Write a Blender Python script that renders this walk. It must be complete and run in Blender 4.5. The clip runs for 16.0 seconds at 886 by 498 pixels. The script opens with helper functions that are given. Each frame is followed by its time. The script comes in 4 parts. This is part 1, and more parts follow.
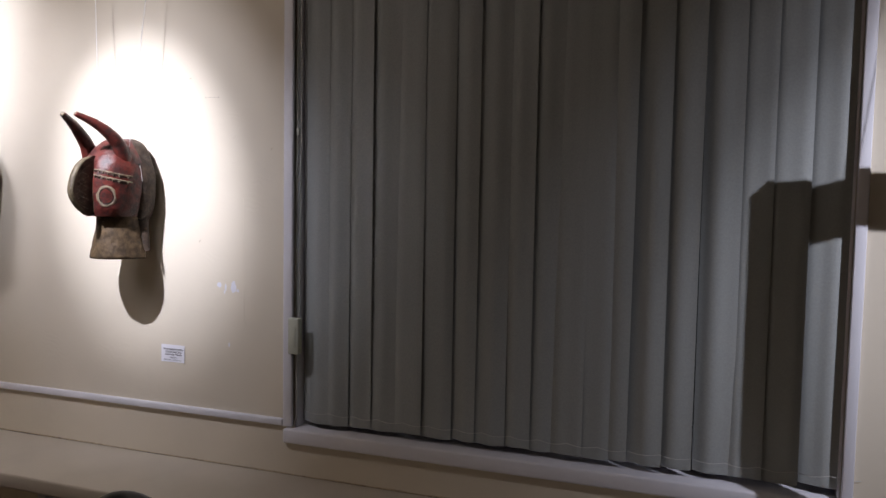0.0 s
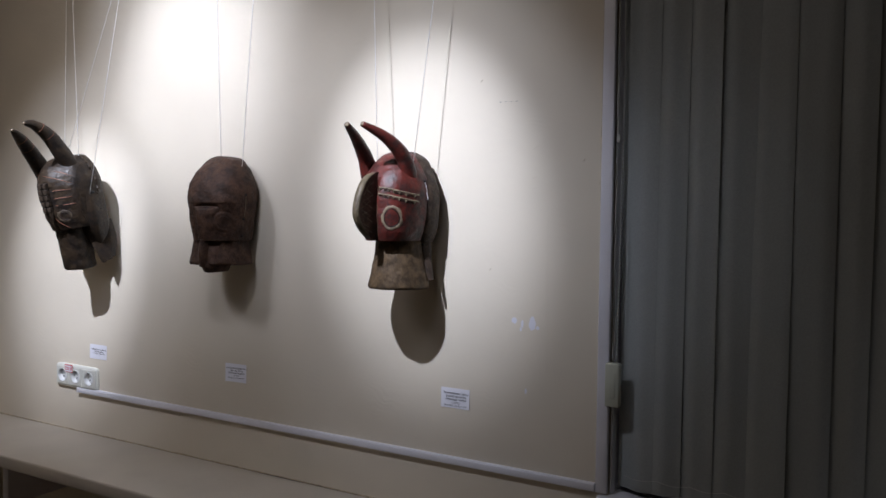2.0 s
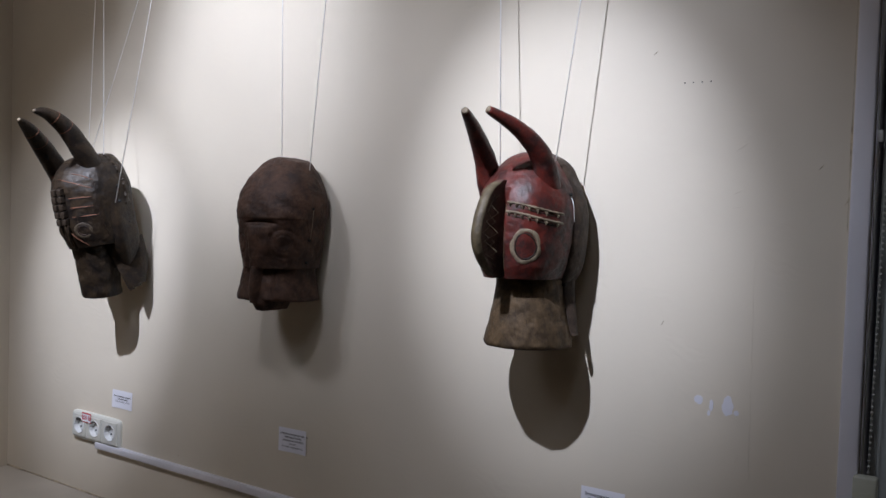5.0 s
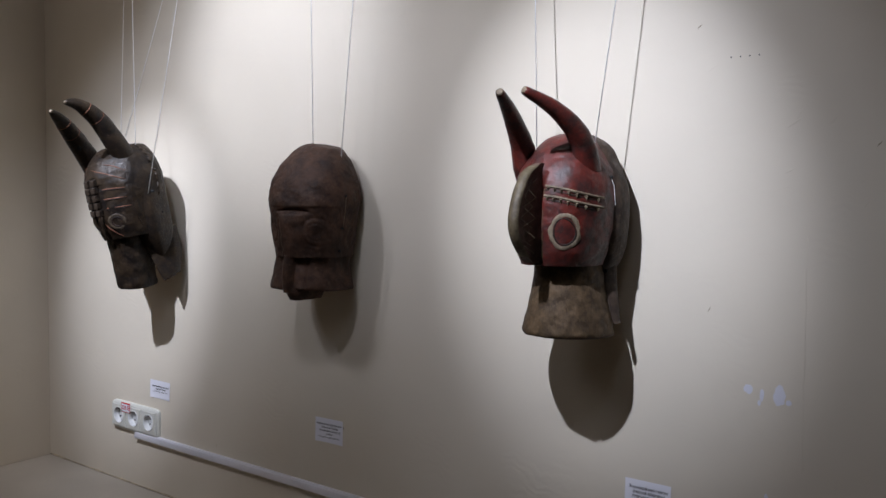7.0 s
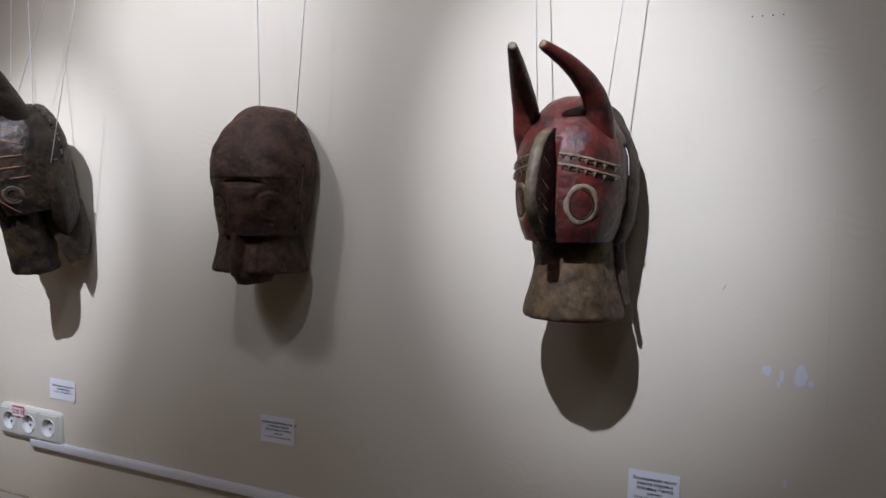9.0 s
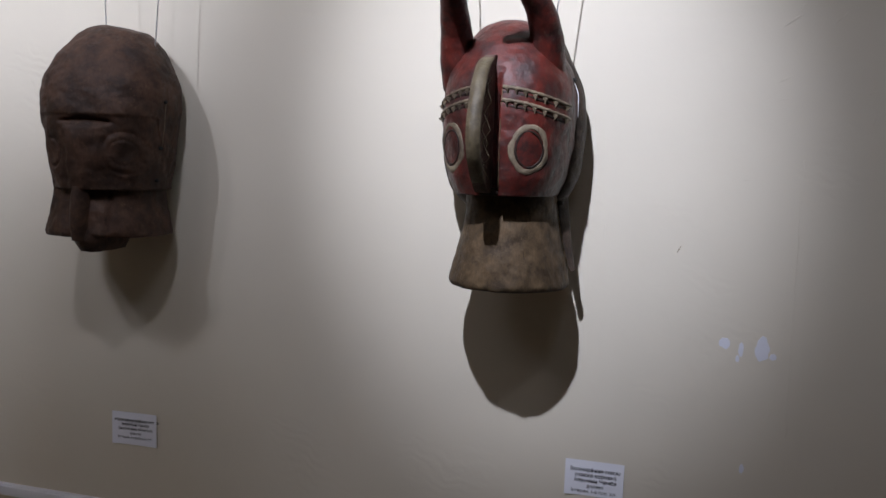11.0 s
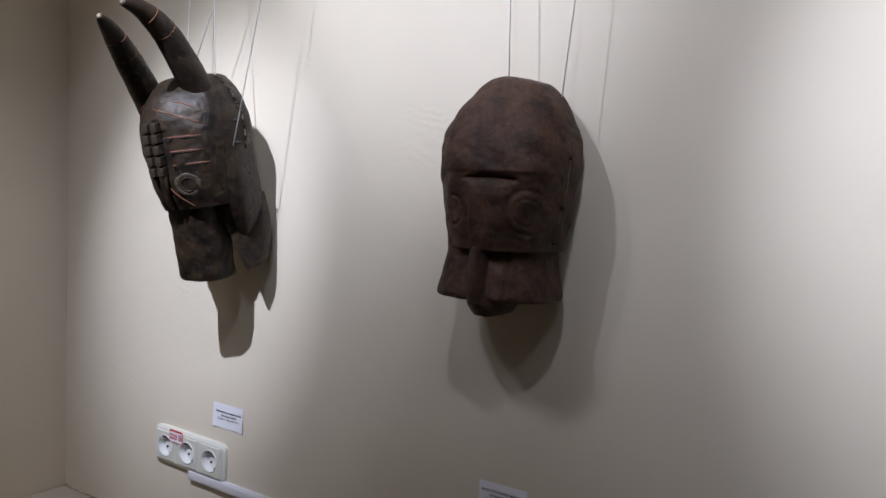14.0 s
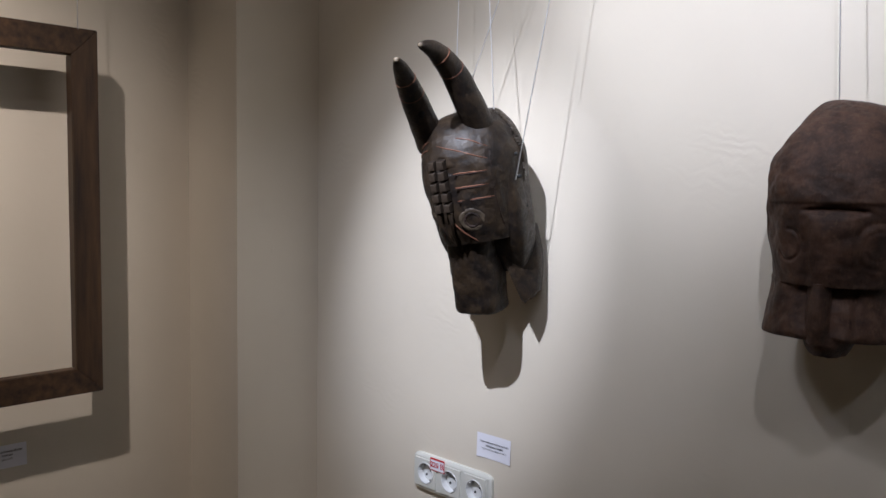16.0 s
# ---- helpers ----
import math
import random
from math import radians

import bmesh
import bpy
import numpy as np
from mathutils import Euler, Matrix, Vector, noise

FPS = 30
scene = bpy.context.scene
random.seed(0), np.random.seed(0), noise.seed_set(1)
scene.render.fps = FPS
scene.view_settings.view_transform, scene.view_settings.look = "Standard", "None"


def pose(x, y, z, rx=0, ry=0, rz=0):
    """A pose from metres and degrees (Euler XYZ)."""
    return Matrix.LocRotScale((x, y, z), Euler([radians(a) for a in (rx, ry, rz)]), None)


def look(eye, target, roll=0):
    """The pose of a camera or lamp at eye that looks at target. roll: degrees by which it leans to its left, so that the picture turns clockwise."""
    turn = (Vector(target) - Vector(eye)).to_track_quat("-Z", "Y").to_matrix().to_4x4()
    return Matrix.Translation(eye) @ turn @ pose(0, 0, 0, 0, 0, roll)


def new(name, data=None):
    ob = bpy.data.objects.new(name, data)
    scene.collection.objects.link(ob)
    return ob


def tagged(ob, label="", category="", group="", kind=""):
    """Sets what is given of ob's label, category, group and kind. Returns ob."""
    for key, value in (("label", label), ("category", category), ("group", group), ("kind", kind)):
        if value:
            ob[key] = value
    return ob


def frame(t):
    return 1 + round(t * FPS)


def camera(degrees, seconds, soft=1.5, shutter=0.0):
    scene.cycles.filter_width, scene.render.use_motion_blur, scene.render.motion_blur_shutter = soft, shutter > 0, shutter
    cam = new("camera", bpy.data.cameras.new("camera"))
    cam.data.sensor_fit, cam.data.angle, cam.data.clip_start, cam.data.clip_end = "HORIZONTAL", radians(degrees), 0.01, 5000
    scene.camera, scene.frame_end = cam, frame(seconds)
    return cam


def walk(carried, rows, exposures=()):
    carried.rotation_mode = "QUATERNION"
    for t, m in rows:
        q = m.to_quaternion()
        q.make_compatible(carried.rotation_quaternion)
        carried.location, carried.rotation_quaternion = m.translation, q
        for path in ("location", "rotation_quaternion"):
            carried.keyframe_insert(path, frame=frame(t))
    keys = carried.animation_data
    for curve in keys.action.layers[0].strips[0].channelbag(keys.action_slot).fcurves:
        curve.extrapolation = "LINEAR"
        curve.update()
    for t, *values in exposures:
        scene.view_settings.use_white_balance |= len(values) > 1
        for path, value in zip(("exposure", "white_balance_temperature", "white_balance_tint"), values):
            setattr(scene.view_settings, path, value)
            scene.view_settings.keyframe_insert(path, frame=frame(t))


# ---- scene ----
cam = camera(57.5, 16.0)
PATH = [
    (0, (3.527, -1.942, 1.489), (2.836, -0.071, 1.348), 1.0),
    (0.5, (3.428, -1.854, 1.491), (2.589, -0.041, 1.394), 1.1),
    (1, (3.284, -1.844, 1.508), (2.384, -0.061, 1.402), 1.7),
    (1.5, (3.087, -1.862, 1.5), (2.14, -0.103, 1.398), 0.1),
    (2, (2.957, -1.792, 1.492), (1.959, -0.062, 1.384), 0.5),
    (2.5, (2.861, -1.693, 1.487), (1.767, -0.02, 1.424), 1.2),
    (3, (2.683, -1.648, 1.499), (1.635, 0.055, 1.452), 0.7),
    (3.5, (2.566, -1.587, 1.505), (1.594, 0.16, 1.446), 0.7),
    (4, (2.535, -1.445, 1.496), (1.466, 0.245, 1.434), 1.8),
    (4.2, (2.53, -1.404, 1.492), (1.436, 0.27, 1.429), 2.2),
    (6.3, (2.468, -1.361, 1.51), (1.369, 0.307, 1.424), 1.0),
    (6.5, (2.468, -1.36, 1.51), (1.345, 0.292, 1.414), 1.2),
    (7, (2.477, -1.336, 1.504), (1.311, 0.285, 1.391), 0.8),
    (7.5, (2.489, -1.315, 1.481), (1.326, 0.309, 1.372), 0.3),
    (8, (2.446, -1.309, 1.47), (1.338, 0.354, 1.369), 1.2),
    (8.5, (2.317, -1.312, 1.487), (1.356, 0.438, 1.367), 0.8),
    (9, (2.216, -1.31, 1.486), (1.337, 0.479, 1.327), 1.0),
    (9.5, (2.167, -1.245, 1.475), (1.325, 0.555, 1.244), 1.7),
    (9.7, (2.153, -1.206, 1.465), (1.322, 0.597, 1.221), 1.6),
    (11.8, (1.947, -1.128, 1.449), (1.549, 0.821, 1.236), 2.1),
    (12, (1.922, -1.131, 1.453), (1.482, 0.809, 1.239), 2.1),
    (12.5, (1.876, -1.137, 1.458), (1.348, 0.78, 1.25), 2.5),
    (13, (1.849, -1.137, 1.458), (1.222, 0.75, 1.24), 2.2),
    (13.5, (1.812, -1.1, 1.479), (0.927, 0.678, 1.243), 1.8),
    (14, (1.8, -1.081, 1.481), (0.679, 0.566, 1.306), 2.9),
    (14.5, (1.753, -1.101, 1.483), (0.561, 0.496, 1.309), 2.5),
    (15, (1.696, -1.15, 1.494), (0.476, 0.427, 1.325), 1.4),
    (15.5, (1.642, -1.198, 1.502), (0.369, 0.336, 1.343), 1.3),
    (16, (1.586, -1.221, 1.51), (0.203, 0.215, 1.347), 1.0),
]
# seconds, stops, kelvin, tint
EXPOSURES = [(0.0, 0.95, 7000, 14), (0.5, 0.42, 6800, 12), (1.0, 0.16, 6500, 10), (1.5, 0.10, 6500, 10), (2.0, 0.20, 6500, 10), (2.5, 0.28, 6500, 10), (3.0, -0.04, 6500, 10), (4.0, -0.12, 6500, 10), (9.5, -0.13, 6500, 10), (12.0, 0.0, 6500, 10), (13.0, 0.03, 6500, 10), (14.0, -0.02, 6500, 10), (16.0, 0.02, 6500, 10)]
walk(cam, [(t, look(eye, target, roll)) for t, eye, target, roll in PATH], EXPOSURES)

# ---- light ----
# room: north wall face at y = 0, west wall face at x = -0.235, ceiling at z = 3.0
ROOM_W, ROOM_E, ROOM_S, CEIL = -0.235, 7.20, -6.80, 3.00
world = bpy.data.worlds.new("night")
world.use_nodes = True
world.node_tree.nodes["Background"].inputs["Color"].default_value = (0.012, 0.016, 0.03, 1)
world.node_tree.nodes["Background"].inputs["Strength"].default_value = 0.3
scene.world = world

# spotlights on the ceiling track, and three added as fill: lamp place, aim, watts of the core, of the beam round it and
# of the wide spill, beam degrees, colour
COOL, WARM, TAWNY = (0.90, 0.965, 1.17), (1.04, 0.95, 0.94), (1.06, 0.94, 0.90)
SPOTS = [
    ((1.74, -1.30, 2.76), (1.86, 0.0, 1.53), 158, 48, 4.5, 40, COOL),
    ((0.96, -1.30, 2.74), (0.46, 0.0, 1.33), 185, 50, 5.0, 37, COOL),
    ((0.76, -1.30, 2.74), (1.01, 0.0, 1.87), 60, 36, 1.6, 45, COOL),
    ((1.68, -1.30, 2.74), (1.07, 0.0, 1.85), 44, 28, 1.6, 46, COOL),
    ((2.26, -1.30, 2.68), (1.30, 0.0, 1.25), 0.5, 8, 1.2, 42, COOL),
    # added lamp with no known source, brightens the left blind slats
    ((2.42, -1.30, 2.72), (2.44, 0.0, 1.45), 3.5, 4.5, 0.8, 27, COOL),
    ((0.51, -1.30, 2.64), (1.14, 0.0, 1.25), 0.5, 8, 3.2, 42, COOL),
    ((0.80, -1.45, 2.80), (-0.235, -0.85, 1.52), 46, 70, 0.8, 48, TAWNY),
    ((4.85, -1.30, 2.80), (4.02, 0.0, 1.48), 78, 28, 1.4, 45, COOL),
    # added fill off the track: bounce from the south wall lifts the room light
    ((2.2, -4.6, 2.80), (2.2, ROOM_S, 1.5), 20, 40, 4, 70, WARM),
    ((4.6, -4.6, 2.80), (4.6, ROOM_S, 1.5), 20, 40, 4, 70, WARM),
]


# ---- materials ----
def nodes_of(name):
    m = bpy.data.materials.new(name)
    m.use_nodes = True
    t = m.node_tree
    return m, t, t.nodes["Principled BSDF"]


def noise_node(t, scale, detail=5, rough=0.55, coord="Object", stretch=(1, 1, 1)):
    tc = t.nodes.new("ShaderNodeTexCoord")
    mp = t.nodes.new("ShaderNodeMapping")
    mp.inputs["Scale"].default_value = stretch
    n = t.nodes.new("ShaderNodeTexNoise")
    n.inputs["Scale"].default_value = scale
    n.inputs["Detail"].default_value = detail
    n.inputs["Roughness"].default_value = rough
    t.links.new(tc.outputs[coord], mp.inputs["Vector"])
    t.links.new(mp.outputs["Vector"], n.inputs["Vector"])
    return n


def ramp_node(t, src, stops):
    r = t.nodes.new("ShaderNodeValToRGB")
    r.color_ramp.elements[0].position, r.color_ramp.elements[0].color = stops[0][0], (*stops[0][1], 1)
    r.color_ramp.elements[1].position, r.color_ramp.elements[1].color = stops[-1][0], (*stops[-1][1], 1)
    for p, c in stops[1:-1]:
        e = r.color_ramp.elements.new(p)
        e.color = (*c, 1)
    t.links.new(src, r.inputs["Fac"])
    return r


def mix_node(t, fac, a, b, blend="MIX"):
    m = t.nodes.new("ShaderNodeMix")
    m.data_type, m.blend_type = "RGBA", blend
    for sock, v in ((m.inputs["Factor"], fac), (m.inputs["A"], a), (m.inputs["B"], b)):
        if isinstance(v, (int, float)):
            sock.default_value = v
        elif isinstance(v, tuple):
            sock.default_value = (*v, 1)
        else:
            t.links.new(v, sock)
    return m.outputs["Result"]


def bump_node(t, bsdf, layers):
    """layers: (height socket, strength, distance), the coarsest first."""
    prev = None
    for height, strength, distance in layers:
        b = t.nodes.new("ShaderNodeBump")
        b.inputs["Strength"].default_value, b.inputs["Distance"].default_value = strength, distance
        t.links.new(height, b.inputs["Height"])
        if prev:
            t.links.new(prev.outputs["Normal"], b.inputs["Normal"])
        prev = b
    t.links.new(prev.outputs["Normal"], bsdf.inputs["Normal"])


def plain(name, colour, rough=0.5, metal=0.0, vary=0.08, scale=30, bump=0.1, dist=0.001, stretch=(1, 1, 1), spec=0.5):
    m, t, b = nodes_of(name)
    n = noise_node(t, scale, stretch=stretch)
    lo, hi = (tuple(c * (1 - vary) for c in colour), tuple(min(1, c * (1 + vary)) for c in colour))
    r = ramp_node(t, n.outputs["Fac"], [(0.3, lo), (0.7, hi)])
    t.links.new(r.outputs["Color"], b.inputs["Base Color"])
    b.inputs["Roughness"].default_value, b.inputs["Metallic"].default_value = rough, metal
    b.inputs["Specular IOR Level"].default_value = spec
    f = noise_node(t, scale * 9, stretch=stretch)
    bump_node(t, b, [(n.outputs["Fac"], bump, dist), (f.outputs["Fac"], bump, dist * 0.3)])
    return m


def wall_paint(name, colour):
    m, t, b = nodes_of(name)
    big = noise_node(t, 1.3, 4)
    fine = noise_node(t, 60, 6)
    c = ramp_node(t, big.outputs["Fac"], [(0.3, tuple(v * 0.90 for v in colour)), (0.7, tuple(min(1, v * 1.04) for v in colour))])
    stain = noise_node(t, 4.5, 7, 0.65)
    sm = ramp_node(t, stain.outputs["Fac"], [(0.60, (0, 0, 0)), (0.78, (0.22, 0.22, 0.22))])
    col = mix_node(t, sm.outputs["Color"], c.outputs["Color"], tuple(v * 0.72 for v in colour))
    t.links.new(col, b.inputs["Base Color"])
    b.inputs["Roughness"].default_value = 0.48
    b.inputs["Specular IOR Level"].default_value = 0.35
    # trowel marks: short ripples where a broad mask allows them
    w = t.nodes.new("ShaderNodeTexWave")
    w.inputs["Scale"].default_value, w.inputs["Distortion"].default_value, w.inputs["Detail"].default_value = 17, 16, 4
    w.inputs["Detail Scale"].default_value = 0.9
    tc = t.nodes.new("ShaderNodeTexCoord")
    mp = t.nodes.new("ShaderNodeMapping")
    mp.inputs["Rotation"].default_value = (0, 1.35, 0)
    t.links.new(tc.outputs["Object"], mp.inputs["Vector"])
    t.links.new(mp.outputs["Vector"], w.inputs["Vector"])
    mask = noise_node(t, 5.5, 3)
    mr = ramp_node(t, mask.outputs["Fac"], [(0.57, (0, 0, 0)), (0.72, (1, 1, 1))])
    rip = mix_node(t, 1.0, w.outputs["Color"], mr.outputs["Color"], "MULTIPLY")
    wide = noise_node(t, 7, 3)
    scratch = noise_node(t, 14, 4, 0.6, stretch=(3, 3, 0.5))
    sr = ramp_node(t, scratch.outputs["Fac"], [(0.70, (0, 0, 0)), (0.76, (1, 1, 1))])
    bump_node(t, b, [(wide.outputs["Fac"], 0.24, 0.010), (rip, 0.26, 0.0012), (sr.outputs["Color"], 0.36, 0.0014), (fine.outputs["Fac"], 0.16, 0.0008)])
    return m


def carved(name, base, dark, light, rough=(0.35, 0.65), grain=(1, 1, 0.22), wear=0.5, bump=0.5, grainy=0.14):
    """Old carved wood: fine grain along z, dark soiling, pale worn specks, scratches and adze marks."""
    m, t, b = nodes_of(name)
    g = noise_node(t, 420, 5, 0.6, stretch=grain)
    s = noise_node(t, 34, 7, 0.7)
    w = noise_node(t, 85, 9, 0.78)
    sp = noise_node(t, 420, 3, 0.6)
    sc = noise_node(t, 260, 3, 0.5, stretch=(1, 1, 0.05))
    gr = ramp_node(t, g.outputs["Fac"], [(0.34, tuple(v * (1 - grainy) for v in base)), (0.64, tuple(v * (1 + grainy) for v in base))])
    sm = ramp_node(t, s.outputs["Fac"], [(0.40, (0.92, 0.92, 0.92)), (0.60, (0, 0, 0))])
    c1 = mix_node(t, sm.outputs["Color"], gr.outputs["Color"], dark)
    wm = ramp_node(t, w.outputs["Fac"], [(0.57, (0, 0, 0)), (0.72, (wear, wear, wear))])
    c2 = mix_node(t, wm.outputs["Color"], c1, light)
    pm = ramp_node(t, sp.outputs["Fac"], [(0.68, (0, 0, 0)), (0.76, (wear * 0.8,) * 3)])
    c3 = mix_node(t, pm.outputs["Color"], c2, light)
    cm = ramp_node(t, sc.outputs["Fac"], [(0.70, (0, 0, 0)), (0.74, (0.55, 0.55, 0.55))])
    c4 = mix_node(t, cm.outputs["Color"], c3, tuple(v * 0.7 for v in dark))
    patch = noise_node(t, 13, 5, 0.6)
    km = ramp_node(t, patch.outputs["Fac"], [(0.36, (0.66, 0.64, 0.62)), (0.50, (1, 1, 1)), (0.66, (1.0, 1.0, 1.0))])
    c5 = mix_node(t, 1.0, c4, km.outputs["Color"], "MULTIPLY")
    t.links.new(c5, b.inputs["Base Color"])
    rr = ramp_node(t, w.outputs["Fac"], [(0.35, (rough[0],) * 3), (0.65, (rough[1],) * 3)])
    t.links.new(rr.outputs["Color"], b.inputs["Roughness"])
    adze = t.nodes.new("ShaderNodeTexVoronoi")
    adze.inputs["Scale"].default_value = 95
    tc = t.nodes.new("ShaderNodeTexCoord")
    t.links.new(tc.outputs["Object"], adze.inputs["Vector"])
    bump_node(t, b, [(s.outputs["Fac"], 0.5 * bump, 0.006), (adze.outputs["Distance"], 0.5 * bump, 0.0022), (w.outputs["Fac"], 0.6 * bump, 0.0022), (g.outputs["Fac"], 0.7 * bump, 0.0009), (sp.outputs["Fac"], 0.4 * bump, 0.0007)])
    return m


def board(name, base, dark, along=(0.12, 1, 1)):
    m, t, b = nodes_of(name)
    g = noise_node(t, 60, 7, 0.62, stretch=along)
    big = noise_node(t, 9, 3, stretch=along)
    r = ramp_node(t, g.outputs["Fac"], [(0.30, dark), (0.66, base)])
    k = ramp_node(t, big.outputs["Fac"], [(0.35, (0.55, 0.55, 0.55)), (0.65, (1, 1, 1))])
    t.links.new(mix_node(t, 1.0, r.outputs["Color"], k.outputs["Color"], "MULTIPLY"), b.inputs["Base Color"])
    b.inputs["Roughness"].default_value = 0.5
    bump_node(t, b, [(g.outputs["Fac"], 0.4, 0.0012)])
    return m


WALL = (0.70, 0.635, 0.525)
M_WALL = wall_paint("beige_wall_paint", WALL)
M_CEIL = plain("white_ceiling_paint", (0.55, 0.53, 0.48), 0.8, vary=0.03, scale=4)
M_FLOOR = plain("brown_linoleum", (0.13, 0.085, 0.055), 0.4, vary=0.25, scale=7, bump=0.05)
M_SHELF = plain("cream_laminate", (0.60, 0.555, 0.49), 0.42, vary=0.05, scale=6, bump=0.06)
M_FILLER = plain("old_wall_filler", (0.50, 0.42, 0.30), 0.8, vary=0.4, scale=60, bump=0.6, dist=0.003)
M_PVC = plain("white_plastic", (0.76, 0.76, 0.82), 0.38, vary=0.03, scale=8, bump=0.04)
M_GASKET = plain("black_gap", (0.02, 0.02, 0.02), 0.7)
M_BLIND = plain("grey_blind_fabric", (0.350, 0.372, 0.368), 0.85, vary=0.06, scale=220, bump=0.25, dist=0.0005, spec=0.2)
M_IVORY = plain("ivory_plastic", (0.66, 0.66, 0.60), 0.32, vary=0.02, scale=12, bump=0.03)
M_WELL = plain("white_socket_plastic", (0.72, 0.73, 0.72), 0.3, vary=0.02, scale=12, bump=0.02)
M_DARKHOLE = plain("dark_hole", (0.01, 0.01, 0.01), 0.8)
M_METAL = plain("steel", (0.5, 0.5, 0.5), 0.3, 1.0, vary=0.05)
M_BOXCASE = plain("greenish_ivory_plastic", (0.50, 0.52, 0.44), 0.4, vary=0.03)
M_BEAD = plain("clear_white_bead", (0.55, 0.55, 0.53), 0.3, vary=0.02)
M_PAPER = plain("white_paper", (0.80, 0.80, 0.86), 0.7, vary=0.02, scale=25, bump=0.05)
M_INK = plain("black_ink", (0.025, 0.025, 0.03), 0.6)
M_REDINK = plain("red_ink", (0.55, 0.03, 0.04), 0.5)
M_STRING = plain("white_nylon_line", (0.93, 0.93, 0.93), 0.45, vary=0.01, bump=0.0)
M_CHIP = plain("bare_white_plaster", (0.70, 0.70, 0.76), 0.8, vary=0.04)
M_BLACK = plain("black_lacquer", (0.02, 0.02, 0.022), 0.35)
M_LEATHER = plain("dark_brown_leather", (0.035, 0.02, 0.015), 0.4, vary=0.2, scale=40, bump=0.2)
M_FRAMEWOOD_H = board("stained_pine_lying", (0.100, 0.052, 0.023), (0.020, 0.010, 0.006), (1, 0.1, 1))
M_FRAMEWOOD_V = board("stained_pine_standing", (0.100, 0.052, 0.023), (0.020, 0.010, 0.006), (1, 1, 0.1))
M_RED = carved("red_painted_wood", (0.112, 0.019, 0.0135), (0.032, 0.014, 0.013), (0.25, 0.16, 0.11), (0.30, 0.55), (1, 1, 0.4), 0.32, 0.5)
M_TAN = carved("pale_painted_wood", (0.22, 0.172, 0.112), (0.085, 0.060, 0.038), (0.36, 0.30, 0.21), (0.5, 0.8), wear=0.5, bump=0.5)
M_CREST = carved("ochre_painted_wood", (0.135, 0.105, 0.060), (0.06, 0.043, 0.024), (0.25, 0.20, 0.13), (0.4, 0.7), wear=0.5, bump=0.6)
M_RAW = carved("weathered_brown_wood", (0.118, 0.077, 0.041), (0.046, 0.030, 0.017), (0.21, 0.145, 0.085), (0.5, 0.75), wear=0.45, bump=0.6)
M_SHELL = carved("grey_brown_wood", (0.072, 0.048, 0.034), (0.026, 0.018, 0.014), (0.18, 0.13, 0.09), (0.5, 0.75), wear=0.6, bump=0.6)
M_BROWN = carved("dark_brown_wood", (0.080, 0.041, 0.026), (0.030, 0.016, 0.011), (0.19, 0.12, 0.08), (0.48, 0.72), wear=0.55, bump=0.6)
M_DARK = carved("blackened_wood", (0.036, 0.0235, 0.0138), (0.010, 0.008, 0.0075), (0.13, 0.083, 0.044), (0.30, 0.60), wear=0.5, bump=0.5)
M_RING = carved("rubbed_ring_wood", (0.085, 0.062, 0.038), (0.035, 0.024, 0.015), (0.17, 0.125, 0.08), (0.5, 0.7), wear=0.5)
M_STUD = carved("rubbed_dark_wood", (0.036, 0.025, 0.017), (0.014, 0.010, 0.008), (0.13, 0.095, 0.055), (0.4, 0.65), wear=0.5)
M_ORANGE = carved("orange_incised_line", (0.17, 0.066, 0.034), (0.14, 0.05, 0.025), (0.36, 0.19, 0.10), (0.6, 0.8), wear=0.4)
M_SIDE = carved("dark_nose_side", (0.11, 0.062, 0.046), (0.05, 0.03, 0.022), (0.13, 0.09, 0.06), (0.5, 0.7), wear=0.35)
M_INNER = carved("dark_groove_and_cut_shade", (0.030, 0.017, 0.012), (0.014, 0.009, 0.007), (0.08, 0.055, 0.04), (0.5, 0.7), wear=0.3)
M_RED.node_tree.nodes["Principled BSDF"].inputs["Specular IOR Level"].default_value = 0.36
for m in (M_RAW, M_SHELL, M_BROWN, M_DARK, M_SIDE, M_INNER, M_STUD):
    m.node_tree.nodes["Principled BSDF"].inputs["Specular IOR Level"].default_value = 0.28


# ---- mesh helpers ----
def mesh_of(name, verts, faces, smooth=True):
    me = bpy.data.meshes.new(name)
    me.from_pydata([tuple(v) for v in verts], [], faces)
    if smooth:
        me.polygons.foreach_set("use_smooth", [True] * len(me.polygons))
    me.update()
    return me


def put(name, me, material, parent=None, label="", m=None):
    ob = new(name, me)
    if material is not None:
        me.materials.clear()
        me.materials.append(material)
    if parent is not None:
        ob.parent = parent
    if m is not None:
        ob.matrix_basis = m
    if label:
        ob["label"] = label
    return ob


def box_mesh(name, lo, hi, bevel=0.0, segments=2):
    bm = bmesh.new()
    bmesh.ops.create_cube(bm, size=1)
    for v in bm.verts:
        v.co = Vector([lo[i] + (hi[i] - lo[i]) * (v.co[i] + 0.5) for i in range(3)])
    if bevel:
        bmesh.ops.bevel(bm, geom=bm.edges[:], offset=bevel, segments=segments, affect="EDGES", profile=0.5)
    me = bpy.data.meshes.new(name)
    bm.to_mesh(me)
    bm.free()
    if bevel:
        me.polygons.foreach_set("use_smooth", [True] * len(me.polygons))
        me.set_sharp_from_angle(angle=radians(50))
    return me


def box(name, lo, hi, material, parent=None, bevel=0.0, label=""):
    return put(name, box_mesh(name, lo, hi, bevel), material, parent, label)


